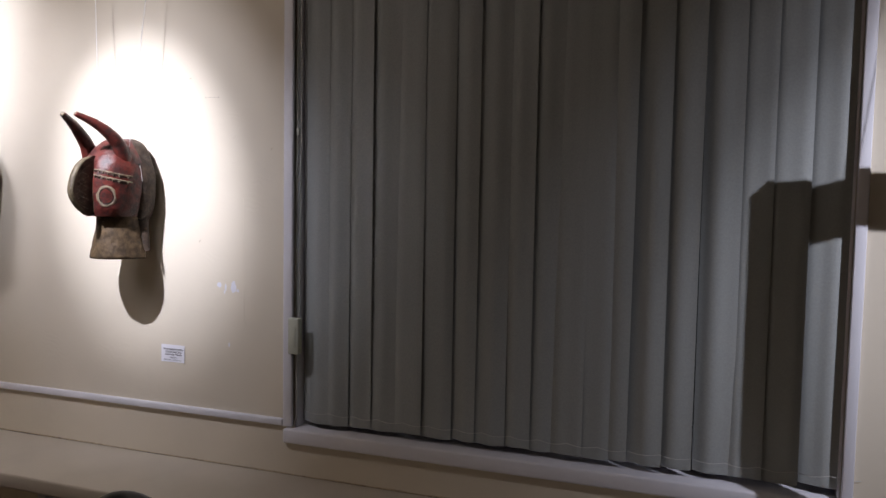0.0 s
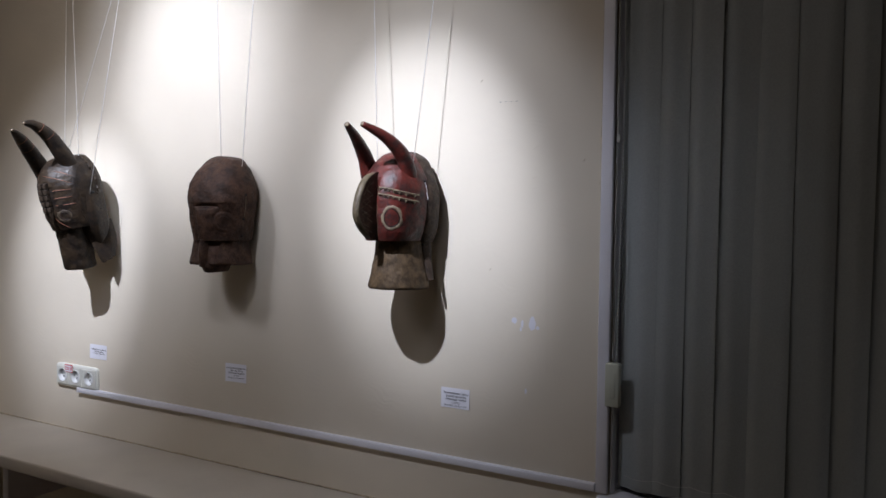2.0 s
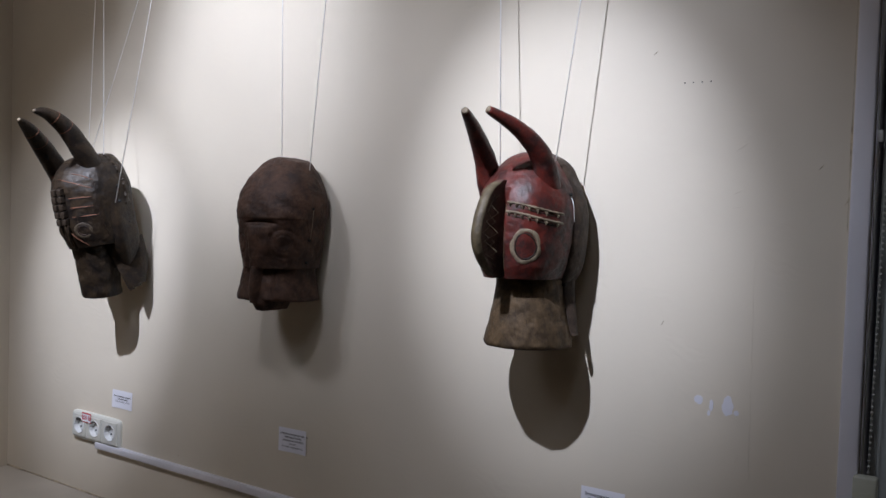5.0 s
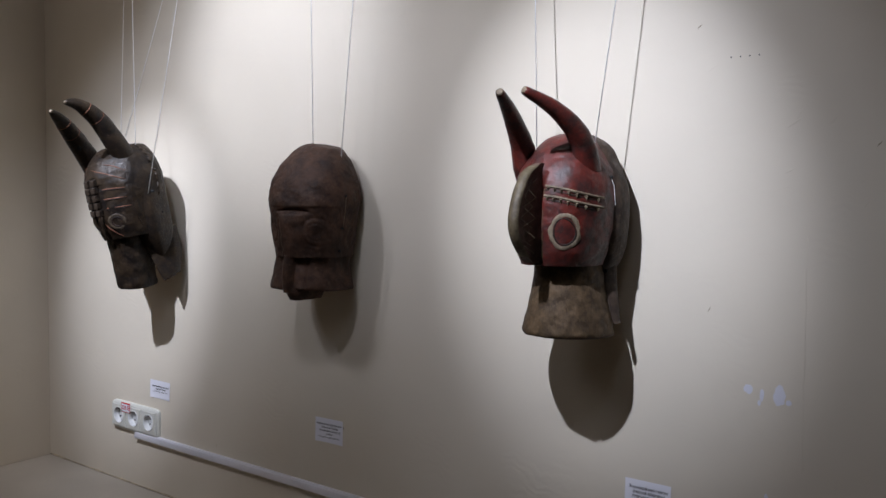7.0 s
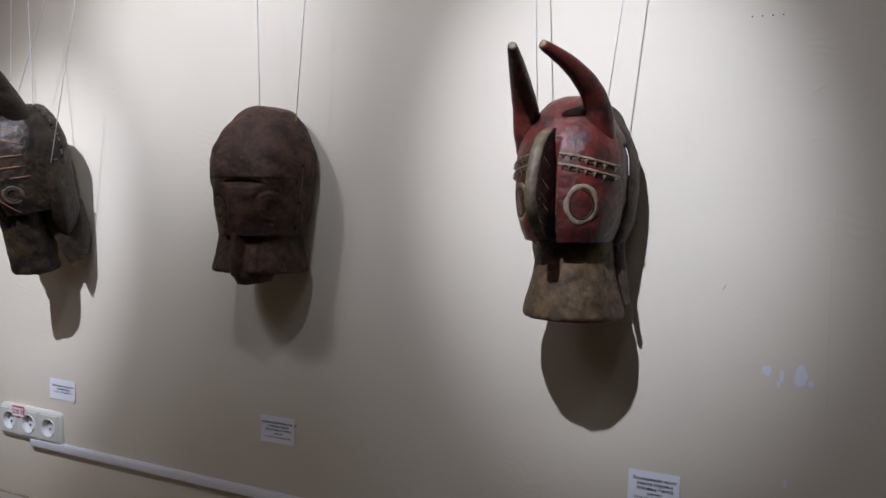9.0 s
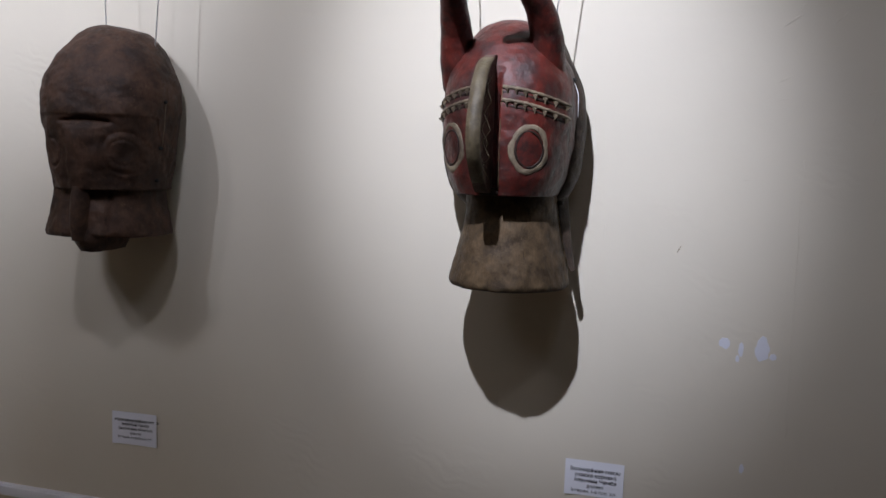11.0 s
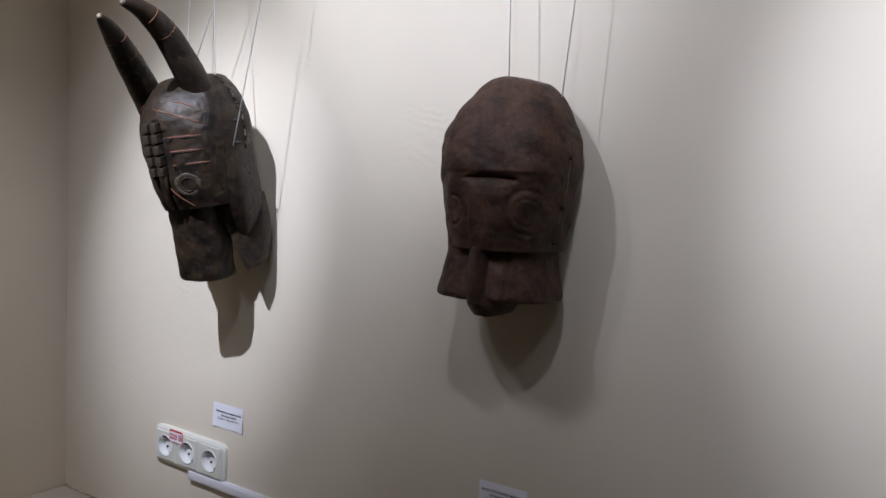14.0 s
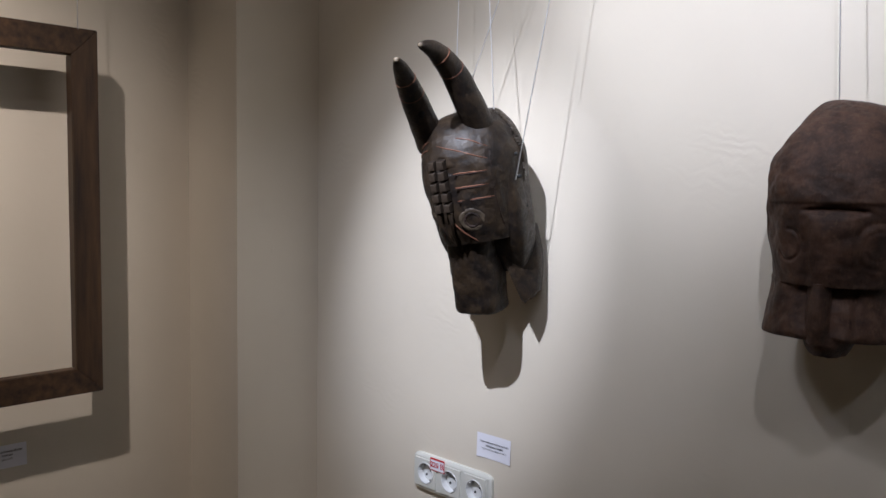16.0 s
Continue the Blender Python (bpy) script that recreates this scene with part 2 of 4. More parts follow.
def empty(name, at, label="", category="", group="", kind="", m=None):
    ob = new(name)
    ob.matrix_basis = m if m is not None else Matrix.Translation(at)
    return tagged(ob, label, category, group, kind)


def grid_faces(rows, cols, closed):
    n = cols if closed else cols - 1
    return [(i * cols + j, i * cols + (j + 1) % cols, (i + 1) * cols + (j + 1) % cols, (i + 1) * cols + j) for i in range(rows - 1) for j in range(n)]


def loop_mesh(name, points, radii, normals, flat=1.0, sides=10):
    """A closed ring of tube along points, flattened along the normals."""
    n, verts = len(points), []
    for i, p in enumerate(points):
        d = (points[(i + 1) % n] - points[i - 1]).normalized()
        up = (normals[i] - d * normals[i].dot(d)).normalized()
        side = d.cross(up)
        verts += [p + radii[i] * (math.cos(a) * side + flat * math.sin(a) * up) for a in (2 * math.pi * k / sides for k in range(sides))]
    faces = [(i * sides + j, i * sides + (j + 1) % sides, ((i + 1) % n) * sides + (j + 1) % sides, ((i + 1) % n) * sides + j) for i in range(n) for j in range(sides)]
    return mesh_of(name, verts, faces)


def eye_loop(name, block, u, z, ru, rz, r, flat, wobble=0.0, n=48):
    rnd = random.Random(int(1000 * abs(u)) + int(1000 * rz))
    ph = rnd.uniform(0, 6)
    ang = [2 * math.pi * k / n for k in range(n)]
    spots = [(u + ru * (1 + wobble * math.sin(3 * a + ph)) * math.cos(a), z + rz * (1 + wobble * math.cos(2 * a + ph)) * math.sin(a)) for a in ang]
    return loop_mesh(name, [block.at(x, y) for x, y in spots], [r * (1 + 0.14 * math.sin(5 * a + ph) + 0.08 * math.sin(11 * a)) for a in ang], [block.out(x, y) for x, y in spots], flat)


def tube_mesh(name, points, radii, sides=10, caps=True):
    """A tube along points with a radius at each."""
    pts = [Vector(p) for p in points]
    if isinstance(radii, (int, float)):
        radii = [radii] * len(pts)
    verts, side = [], None
    for i, p in enumerate(pts):
        d = (pts[min(i + 1, len(pts) - 1)] - pts[max(i - 1, 0)]).normalized()
        if side is None:
            side = d.orthogonal().normalized()
        side = (side - d * side.dot(d)).normalized()
        other = d.cross(side)
        verts += [p + radii[i] * (math.cos(a) * side + math.sin(a) * other) for a in (2 * math.pi * k / sides for k in range(sides))]
    faces = grid_faces(len(pts), sides, True)
    if caps:
        faces += [tuple(range(sides))[::-1], tuple(range((len(pts) - 1) * sides, len(pts) * sides))]
    return mesh_of(name, verts, faces)


def bezier(points, n):
    """Points on a smooth curve (Catmull-Rom) through the given ones."""
    p = [Vector(points[0])] + [Vector(q) for q in points] + [Vector(points[-1])]
    out = []
    for i in range(1, len(p) - 2):
        for k in range(n):
            s = k / n
            a, b, c, d = p[i - 1:i + 3]
            out.append(0.5 * ((2 * b) + (c - a) * s + (2 * a - 5 * b + 4 * c - d) * s * s + (3 * b - a - 3 * c + d) * s ** 3))
    return out + [Vector(points[-1])]


def interp(keys, z):
    """Smooth value at z of keys: rows of z, a, b, ..."""
    k = np.array(keys, float)
    if z <= k[0, 0]:
        return k[0, 1:]
    for i in range(len(k) - 1):
        if z <= k[i + 1, 0]:
            s = (z - k[i, 0]) / (k[i + 1, 0] - k[i, 0])
            m0 = (k[i + 1, 1:] - k[max(i - 1, 0), 1:]) / (k[i + 1, 0] - k[max(i - 1, 0), 0])
            m1 = (k[min(i + 2, len(k) - 1), 1:] - k[i, 1:]) / (k[min(i + 2, len(k) - 1), 0] - k[i, 0])
            h = k[i + 1, 0] - k[i, 0]
            return (2 * s ** 3 - 3 * s * s + 1) * k[i, 1:] + (s ** 3 - 2 * s * s + s) * h * m0 + (3 * s * s - 2 * s ** 3) * k[i + 1, 1:] + (s ** 3 - s * s) * h * m1
    return k[-1, 1:]


class Block:
    """A carved block: upright sections, each half a superellipse in front of the middle depth and a flatter one behind it.
    keys: rows of z, half width, front depth. Depths count from the wall, out along -y."""

    def __init__(self, keys, middle, back, power, cut=None, lumps=0.0016, shift=0.0, vee=0.0, facets=()):
        self.keys, self.middle, self.back, self.power, self.cut, self.lumps, self.shift, self.vee = keys, middle, back, power, cut, lumps, shift, vee
        self.facets = [(Vector((a, -b, c)).normalized(), off) for a, b, c, off in facets]

    def front(self, u, z):
        w, f = interp(self.keys, z)
        q = min(abs(u - self.shift) / max(w, 1e-4), 0.999) ** self.power
        return self.middle + (f - self.middle) * (1 - q) ** (1 / self.power) - self.slant(u)

    def slant(self, u):
        """Both halves of the face lean back from a ridge beside the middle."""
        return self.vee * max(0.0, abs(u + 0.015) - 0.016)

    def out(self, u, z):
        """Way out of the front face at u, z, in the local axes."""
        e = 0.002
        du = (self.front(u + e, z) - self.front(u - e, z)) / (2 * e)
        dz = (self.front(u, z + e) - self.front(u, z - e)) / (2 * e)
        return Vector((-du, -1, -dz)).normalized()

    def at(self, u, z, lift=0.0):
        return Vector((u, -self.front(u, z), z)) + lift * self.out(u, z)

    def mesh(self, name, rows=90, cols=150):
        z0, z1 = self.keys[0][0], self.keys[-1][0]
        verts = []
        for i in range(rows):
            s = i / (rows - 1)
            z = z0 + (z1 - z0) * s
            w, f = interp(self.keys, z)
            w = max(w, 0.002)
            for j in range(cols):
                a = 2 * math.pi * j / cols
                c, sn = math.cos(a), math.sin(a)
                u = w * math.copysign(abs(c) ** (2 / self.power), c)
                if sn >= 0:
                    d = self.middle + (f - self.middle) * abs(sn) ** (2 / self.power)
                    d -= self.slant(u + self.shift) * min(1, sn / 0.03)
                    if self.cut and sn > 0.03:
                        d += self.cut(u, z)
                else:
                    d = self.middle - (self.middle - self.back) * min(1, max(w, 0.0) / 0.04) * abs(sn) ** 0.5
                p = Vector((u + self.shift, -d, z))
                for way, off in self.facets:
                    over = way.dot(p) - off
                    if over > 0:
                        p -= way * over * 0.72
                n = noise.noise(p * 38) * self.lumps + noise.noise(p * 110) * self.lumps * 0.35
                verts.append(p * 1.0 + Vector((c * n, -sn * n, 0)))
        faces = grid_faces(rows, cols, True)
        faces += [tuple(range(cols))[::-1], tuple(range((rows - 1) * cols, rows * cols))]
        return mesh_of(name, verts, faces)


def line_on(block, pts, n=8):
    """Points on a block's front along a line of (u, z)."""
    flat = bezier([(u, 0, z) for u, z in pts], n) if len(pts) > 2 else [Vector((pts[0][0], 0, pts[0][1])).lerp(Vector((pts[1][0], 0, pts[1][1])), k / (2 * n)) for k in range(2 * n + 1)]
    return [block.at(p.x, p.z) for p in flat]


def horn(name, points, r0, r1, material, parent, tip, fall=1.9):
    c = bezier(points, 9)
    n = len(c)
    rad = [(r0 + (r1 - r0) * (k / (n - 1)) ** fall) * (1 + 0.012 * math.sin(k * 0.9)) for k in range(n)]
    h = put(name, tube_mesh(name, c, rad, 20), material, parent)
    way = (c[-1] - c[-2]).normalized()
    put("horn_tip", tube_mesh("horn_tip", [c[-1] - way * 0.002, c[-1] + way * 0.0015, c[-1] + way * 0.003], [r1 * 1.04, r1 * 0.98, r1 * 0.6], 16), tip, h, "pale cut end of the horn")
    return h, c, rad


def string_thing(points, label, radius=0.00085):
    o = Vector(points[0])
    me = tube_mesh("hanging_string", [Vector(p) - o for p in points], radius, 6)
    ob = put("hanging_string", me, M_STRING, None, "", Matrix.Translation(o))
    return tagged(ob, label, "string", "strings holding the masks")


def writing(text, size, material, parent, at, bold=0.0, align="CENTER", name="writing", rot=(90, 0, 0)):
    cu = bpy.data.curves.new("writing", "FONT")
    cu.body, cu.size, cu.align_x, cu.align_y = text, size, align, "CENTER"
    cu.offset = bold
    cu.resolution_u = 2
    tmp = bpy.data.objects.new("writing_source", cu)
    scene.collection.objects.link(tmp)
    me = bpy.data.meshes.new_from_object(tmp.evaluated_get(bpy.context.evaluated_depsgraph_get()))
    bpy.data.objects.remove(tmp)
    ob = put(name, me, material, parent)
    ob.matrix_basis = pose(*at, *rot)
    return ob


# ---- structure ----
WX0, WX1, WZ0, WZ1 = 2.371, 3.756, 0.835, 2.55       # window opening
def structure(name, lo, hi, material, label):
    return tagged(box(name, lo, hi, material), label, name.split("_")[0], "", "structure")

wall = empty("wall_north", (0, 0, 0), "beige painted plaster wall with scuffs and trowel marks", "wall", "", "structure")
T = 0.30
box("wall_panel", (ROOM_W - T, 0, 0), (WX0, T, CEIL), M_WALL, wall)
box("wall_panel", (WX1, 0, 0), (ROOM_E + T, T, CEIL), M_WALL, wall)
box("wall_panel", (WX0, 0, 0), (WX1, T, WZ0 - 0.054), M_WALL, wall)
box("wall_panel", (WX0, 0, WZ1), (WX1, T, CEIL), M_WALL, wall)
structure("wall_west", (ROOM_W - T, ROOM_S - T, 0), (ROOM_W, 0, CEIL), M_WALL, "beige painted side wall of the gallery")
structure("pilaster", (ROOM_W, -0.228, 0), (-0.02, 0, CEIL), M_WALL, "beige painted square pilaster filling the room corner")
structure("wall_south", (ROOM_W, ROOM_S - T, 0), (ROOM_E + T, ROOM_S, CEIL), M_WALL, "beige painted wall behind the visitor")
structure("wall_east", (ROOM_E, ROOM_S, 0), (ROOM_E + T, 0, CEIL), M_WALL, "beige painted far side wall")
structure("floor", (ROOM_W - T, ROOM_S - T, -0.1), (ROOM_E + T, T, 0), M_FLOOR, "brown linoleum floor of the gallery")
structure("ceiling", (ROOM_W - T, ROOM_S - T, CEIL), (ROOM_E + T, T, CEIL + 0.1), M_CEIL, "white painted ceiling of the gallery")


def chip(parent, x, z, w, h, seed):
    """A flake of missing paint: an uneven thin patch on the wall."""
    rnd = random.Random(seed)
    n = 18
    rim = [(x + w * (0.75 + 0.35 * rnd.random()) * math.cos(a), z + h * (0.75 + 0.35 * rnd.random()) * math.sin(a)) for a in (2 * math.pi * k / n for k in range(n))]
    verts = [(u, -0.0006, v) for u, v in rim] + [(u, 0.001, v) for u, v in rim]
    faces = [tuple(range(n))[::-1]] + [(k, (k + 1) % n, n + (k + 1) % n, n + k) for k in range(n)]
    put("paint_chip", mesh_of("paint_chip", verts, faces, False), M_CHIP, parent, "bare white patch of chipped paint")


for x, z, w, h, sd in ((2.127, 1.212, 0.008, 0.008, 3), (2.148, 1.205, 0.0035, 0.011, 5), (2.1445, 1.192, 0.003, 0.005, 8), (2.175, 1.207, 0.0095, 0.018, 6), (2.189, 1.198, 0.005, 0.005, 9), (2.16, 1.04, 0.0035, 0.007, 12)):
    chip(wall, x, z, w, h, sd)
for k in range(4):
    put("nail_hole", tube_mesh("nail_hole", [(2.082 + k * 0.0145, 0.002, 1.745), (2.082 + k * 0.0145, -0.0006, 1.745)], 0.0012, 8), M_DARKHOLE, wall)
for x, z, a, ln in ((2.06, 1.335, 62, 0.012), (2.34, 1.55, 62, 0.02), (0.80, 0.868, 88, 0.008), (2.30, 1.60, 50, 0.012), (2.03, 1.80, 40, 0.012)):
    dx, dz = 0.5 * ln * math.cos(radians(a)), 0.5 * ln * math.sin(radians(a))
    put("scratch", tube_mesh("scratch", [(x - dx, 0.0004, z - dz), (x, -0.0002, z), (x + dx, 0.0004, z + dz)], [0.0003, 0.0011, 0.0003], 6), M_FILLER, wall)

# raised strokes of plaster, flattened ridges left by the trowel: middle, slant, length, half width
STROKES = ((2.183, 1.636, 35, 0.030, 0.0030), (2.190, 1.650, 62, 0.022, 0.0022), (2.238, 1.638, 48, 0.020, 0.0026), (2.178, 1.562, 30, 0.020, 0.0030), (2.179, 1.536, 12, 0.022, 0.0016), (2.289, 1.515, 60, 0.022, 0.0034), (2.281, 1.546, 30, 0.012, 0.0026), (2.248, 1.508, 66, 0.030, 0.0018), (2.236, 1.506, 64, 0.024, 0.0016), (2.143, 1.431, 4, 0.020, 0.0014), (2.198, 1.376, 55, 0.012, 0.0022), (2.240, 1.308, 40, 0.024, 0.0018), (2.189, 1.287, 18, 0.024, 0.0014), (2.191, 1.121, 70, 0.020, 0.0026), (2.056, 1.731, 30, 0.030, 0.0016), (2.063, 1.807, 28, 0.030, 0.0018), (2.038, 1.283, 6, 0.034, 0.0012), (1.498, 1.289, 12, 0.030, 0.0014), (1.515, 1.262, 10, 0.036, 0.0012))
for x, z, a, ln, r in STROKES:
    rnd = random.Random(int(x * 1000 + z * 7000))
    c, q = math.cos(radians(a)), math.sin(radians(a))
    verts = []
    for k in range(9):
        f = k / 8 - 0.5
        w = r * math.sin(math.pi * (k + 0.35) / 8.7) * rnd.uniform(0.7, 1.1)
        bend = 0.12 * ln * (0.25 - f * f)
        mx, mz = x + f * ln * c - bend * q, z + f * ln * q + bend * c
        verts += [(mx + q * w, 0.0006, mz - c * w), (mx + 0.3 * q * w, -0.28 * w - 0.0001, mz - 0.3 * c * w), (mx - q * w, 0.0006, mz + c * w)]
    put("trowel_mark", mesh_of("trowel_mark", verts, grid_faces(9, 3, False)), M_WALL, wall)
crack = [(2.207 + 0.003 * noise.noise(Vector((0, k * 0.7, 3))) + 0.005 * k / 30, -0.0001, 1.46 - 0.37 * k / 30) for k in range(31)]
put("hairline_ridge", tube_mesh("hairline_ridge", crack, [0.0003 + 0.0007 * abs(noise.noise(Vector((k * 0.5, 1, 2)))) for k in range(31)], 6), M_WALL, wall)

crack = [(2.340 + 0.0012 * noise.noise(Vector((k, 5, 1))), 0.0, 1.50 + 0.9 * k / 24) for k in range(25)]
put("paint_crack", tube_mesh("paint_crack", crack, [0.0004 + 0.0022 * max(0.0, noise.noise(Vector((k * 0.4, 8, 2)))) for k in range(25)], 6), M_FILLER, wall)

# long shelf under the wall, with the crumbling filler seam at its back
shelf = empty("wall_shelf", (0, 0, 0.688), "cream laminate shelf running along the wall, worn seam at its back", "shelf", "", "structure")
box("shelf_board", (-0.018, -0.305, -0.042), (4.9, 0.0, 0.0), M_SHELF, shelf, 0.006)
pts = []
for i in range(160):
    x = -0.015 + i * 0.0305
    pts.append((x, -0.0015 - 0.0008 * noise.noise(Vector((x * 9, 0, 0))), 0.0008 + 0.0012 * noise.noise(Vector((x * 6, 3, 0)))))
put("filler_seam", tube_mesh("filler_seam", pts, [0.0026 + 0.0022 * noise.noise(Vector((p[0] * 14, 7, 1))) for p in pts], 6), M_FILLER, shelf)
seam = [(p[0], -0.0045, 0.0003) for p in pts]
put("dark_gap", tube_mesh("dark_gap", seam, [max(0.0003, 0.0030 * noise.noise(Vector((p[0] * 4, 2, 9)))) for p in seam], 5), M_GASKET, shelf)
for x in (0.4, 1.7, 3.0, 4.3):
    box("shelf_bracket", (x - 0.015, -0.24, -0.20), (x + 0.015, 0.0, -0.042), M_PVC, shelf, 0.003)

# ---- window ----
window = empty("window_1", (0, 0, 0), "white plastic window in a recess, behind closed blinds", "window", "", "structure")
for nm, lo, hi in (("window_trim", (2.343, -0.010, 0.826), (2.371, 0.012, WZ1 + 0.028)), ("window_trim", (3.756, -0.010, 0.826), (3.780, 0.012, WZ1 + 0.028)), ("window_trim", (2.371, -0.010, WZ1), (3.756, 0.012, WZ1 + 0.028))):
    box(nm, lo, hi, M_PVC, window, 0.003)
box("reveal", (2.3715, 0.012, 0.822), (2.376, 0.22, WZ1), M_PVC, window)
box("reveal", (3.750, 0.012, 0.822), (3.7555, 0.22, WZ1), M_PVC, window)
box("window_sill", (2.347, -0.018, 0.781), (3.80, 0.24, 0.822), M_PVC, window, 0.006)
for lo, hi in (((2.376, 0.17, 0.822), (2.43, 0.24, WZ1)), ((3.685, 0.17, 0.822), (3.750, 0.24, WZ1)), ((2.43, 0.17, 0.822), (3.685, 0.24, 0.89)), ((2.43, 0.17, 2.48), (3.685, 0.24, WZ1)), ((3.02, 0.17, 0.89), (3.09, 0.24, 2.48))):
    box("window_frame", lo, hi, M_PVC, window, 0.004)
m_glass, tg, bg = nodes_of("window_glass")
bg.inputs["Transmission Weight"].default_value, bg.inputs["Roughness"].default_value = 1.0, 0.02
for lo, hi in (((2.43, 0.20, 0.89), (3.02, 0.206, 2.48)), ((3.09, 0.20, 0.89), (3.685, 0.206, 2.48))):
    box("pane", lo, hi, m_glass, window)
m_night = plain("night_outside", (0.02, 0.022, 0.03), 0.9)
tagged(box("backdrop", (0.5, 1.2, -0.5), (5.5, 1.25, 4.0), m_night), "dark night outside the window", "backdrop", "", "structure")

blinds = empty("vertical_blinds", (0, 0.03, WZ1), "closed grey fabric vertical blinds hanging before the window", "blinds")
box("headrail", (2.378, -0.022, -0.05), (3.748, 0.022, -0.012), M_PVC, blinds, 0.003)
# right edges of the slats; they hang in pairs up to the middle, each pair closed by a dark gap
EDGES = [2.447, 2.524, 2.599, 2.672, 2.745, 2.822, 2.895, 2.970, 3.043, 3.112, 3.176, 3.234, 3.287, 3.362, 3.437, 3.520, 3.589, 3.665, 3.750]
COUNT, PITCH = len(EDGES), 0.0745
for k in range(COUNT):
    rnd = random.Random(40 + k)
    proud = k % 2 == 0 or k >= 12
    turn = radians((12 if proud else 3) + rnd.uniform(-3, 3))
    x = EDGES[k] - 0.0405 + (0.0 if proud else 0.004) + (0.016 if k == 0 else 0.0)
    sway = rnd.uniform(-0.004, 0.004)
    verts = []
    R_, C_ = 26, 14
    zb = 0.840 - WZ1 + rnd.uniform(-0.003, 0.003)
    for i in range(R_):
        s = i / (R_ - 1)
        z = -0.05 + (zb + 0.05) * s
        tw = turn + radians(5) * math.sin(2.1 * s + k) * s
        for j in range(C_):
            q = (j / (C_ - 1) - 0.5) * 0.089
            bow = 0.0085 * math.cos(math.pi * q / 0.089) + 0.0022 * math.sin(3 * math.pi * q / 0.089 + k)
            verts.append((x + q * math.cos(tw) - bow * math.sin(tw) + sway * s, -(bow * math.cos(tw)) - q * math.sin(tw) + 0.004 * math.sin(3 * s + 2 * k) * s, z))
    slat = put("slat", mesh_of("slat", verts, grid_faces(R_, C_, False)), M_BLIND, blinds)
    hem = []
    for i in range(2):
        for j in range(C_):
            v = Vector(verts[(R_ - 1) * C_ + j]) if i else Vector(verts[(R_ - 1) * C_ + j]) + Vector((0, 0, 0.042))
            hem.append(v + Vector((0, -0.0016, 0)))
    put("weight_pocket", mesh_of("weight_pocket", hem, grid_faces(2, C_, False)), M_BLIND, slat)
pts = []
for k in range(COUNT * 6):
    s = k / 6
    sag = abs(math.sin(math.pi * s))
    pts.append((2.41 + s * 0.0735, -0.031 - 0.004 * sag, 0.876 - WZ1 - 0.005 * sag))
put("link_chain", tube_mesh("link_chain", pts, 0.0007, 5), M_BEAD, blinds, "thin plastic chain linking the slat bottoms")

# cord, bead chain and its weight
chain = empty("blind_chain", (2.379, 0.008, 2.5), "white bead chain and cord of the blinds with a plastic weight", "blind chain")
bead = None
for k in range(150):
    z = -0.03 - k * 0.0092
    off = 0.006 * math.sin(math.pi * min(1, k / 150))
    if bead is None:
        bm = bmesh.new()
        bmesh.ops.create_icosphere(bm, subdivisions=1, radius=0.0023)
        bead = bpy.data.meshes.new("bead")
        bm.to_mesh(bead)
        bm.free()
        bead.materials.append(M_BEAD)
    b = new("bead", bead)
    b.parent, b.location = chain, (0.004 + off, 0, z)
put("cord", tube_mesh("cord", [(0.004, 0, -0.02), (0.010, 0, -0.7), (0.004, 0, -1.40)], 0.0008, 6), M_BEAD, chain)
put("cord", tube_mesh("cord", [(-0.006, 0.002, -0.02), (-0.004, 0.002, -0.7), (-0.004, 0.002, -1.40)], 0.0013, 6), M_BEAD, chain)
box("chain_joiner", (-0.005, -0.003, -0.862), (0.003, 0.003, -0.844), M_BEAD, chain, 0.001)
w = box("chain_weight", (-0.013, -0.030, -1.465), (0.020, -0.008, -1.365), M_BOXCASE, chain, 0.003, "ivory plastic chain weight")
box("weight_panel", (-0.004, -0.0315, -1.445), (0.011, -0.0295, -1.388), M_BOXCASE, w, 0.001)

# cable channel along the wall
duct = empty("cable_channel", (0.456, 0, 0.827), "white plastic cable channel running along the wall", "cable channel")
box("channel_base", (0, -0.009, 0), (1.886, 0.0, 0.020), M_PVC, duct, 0.001)
box("channel_lid", (0, -0.013, 0.001), (1.886, -0.0092, 0.019), M_PVC, duct, 0.002)


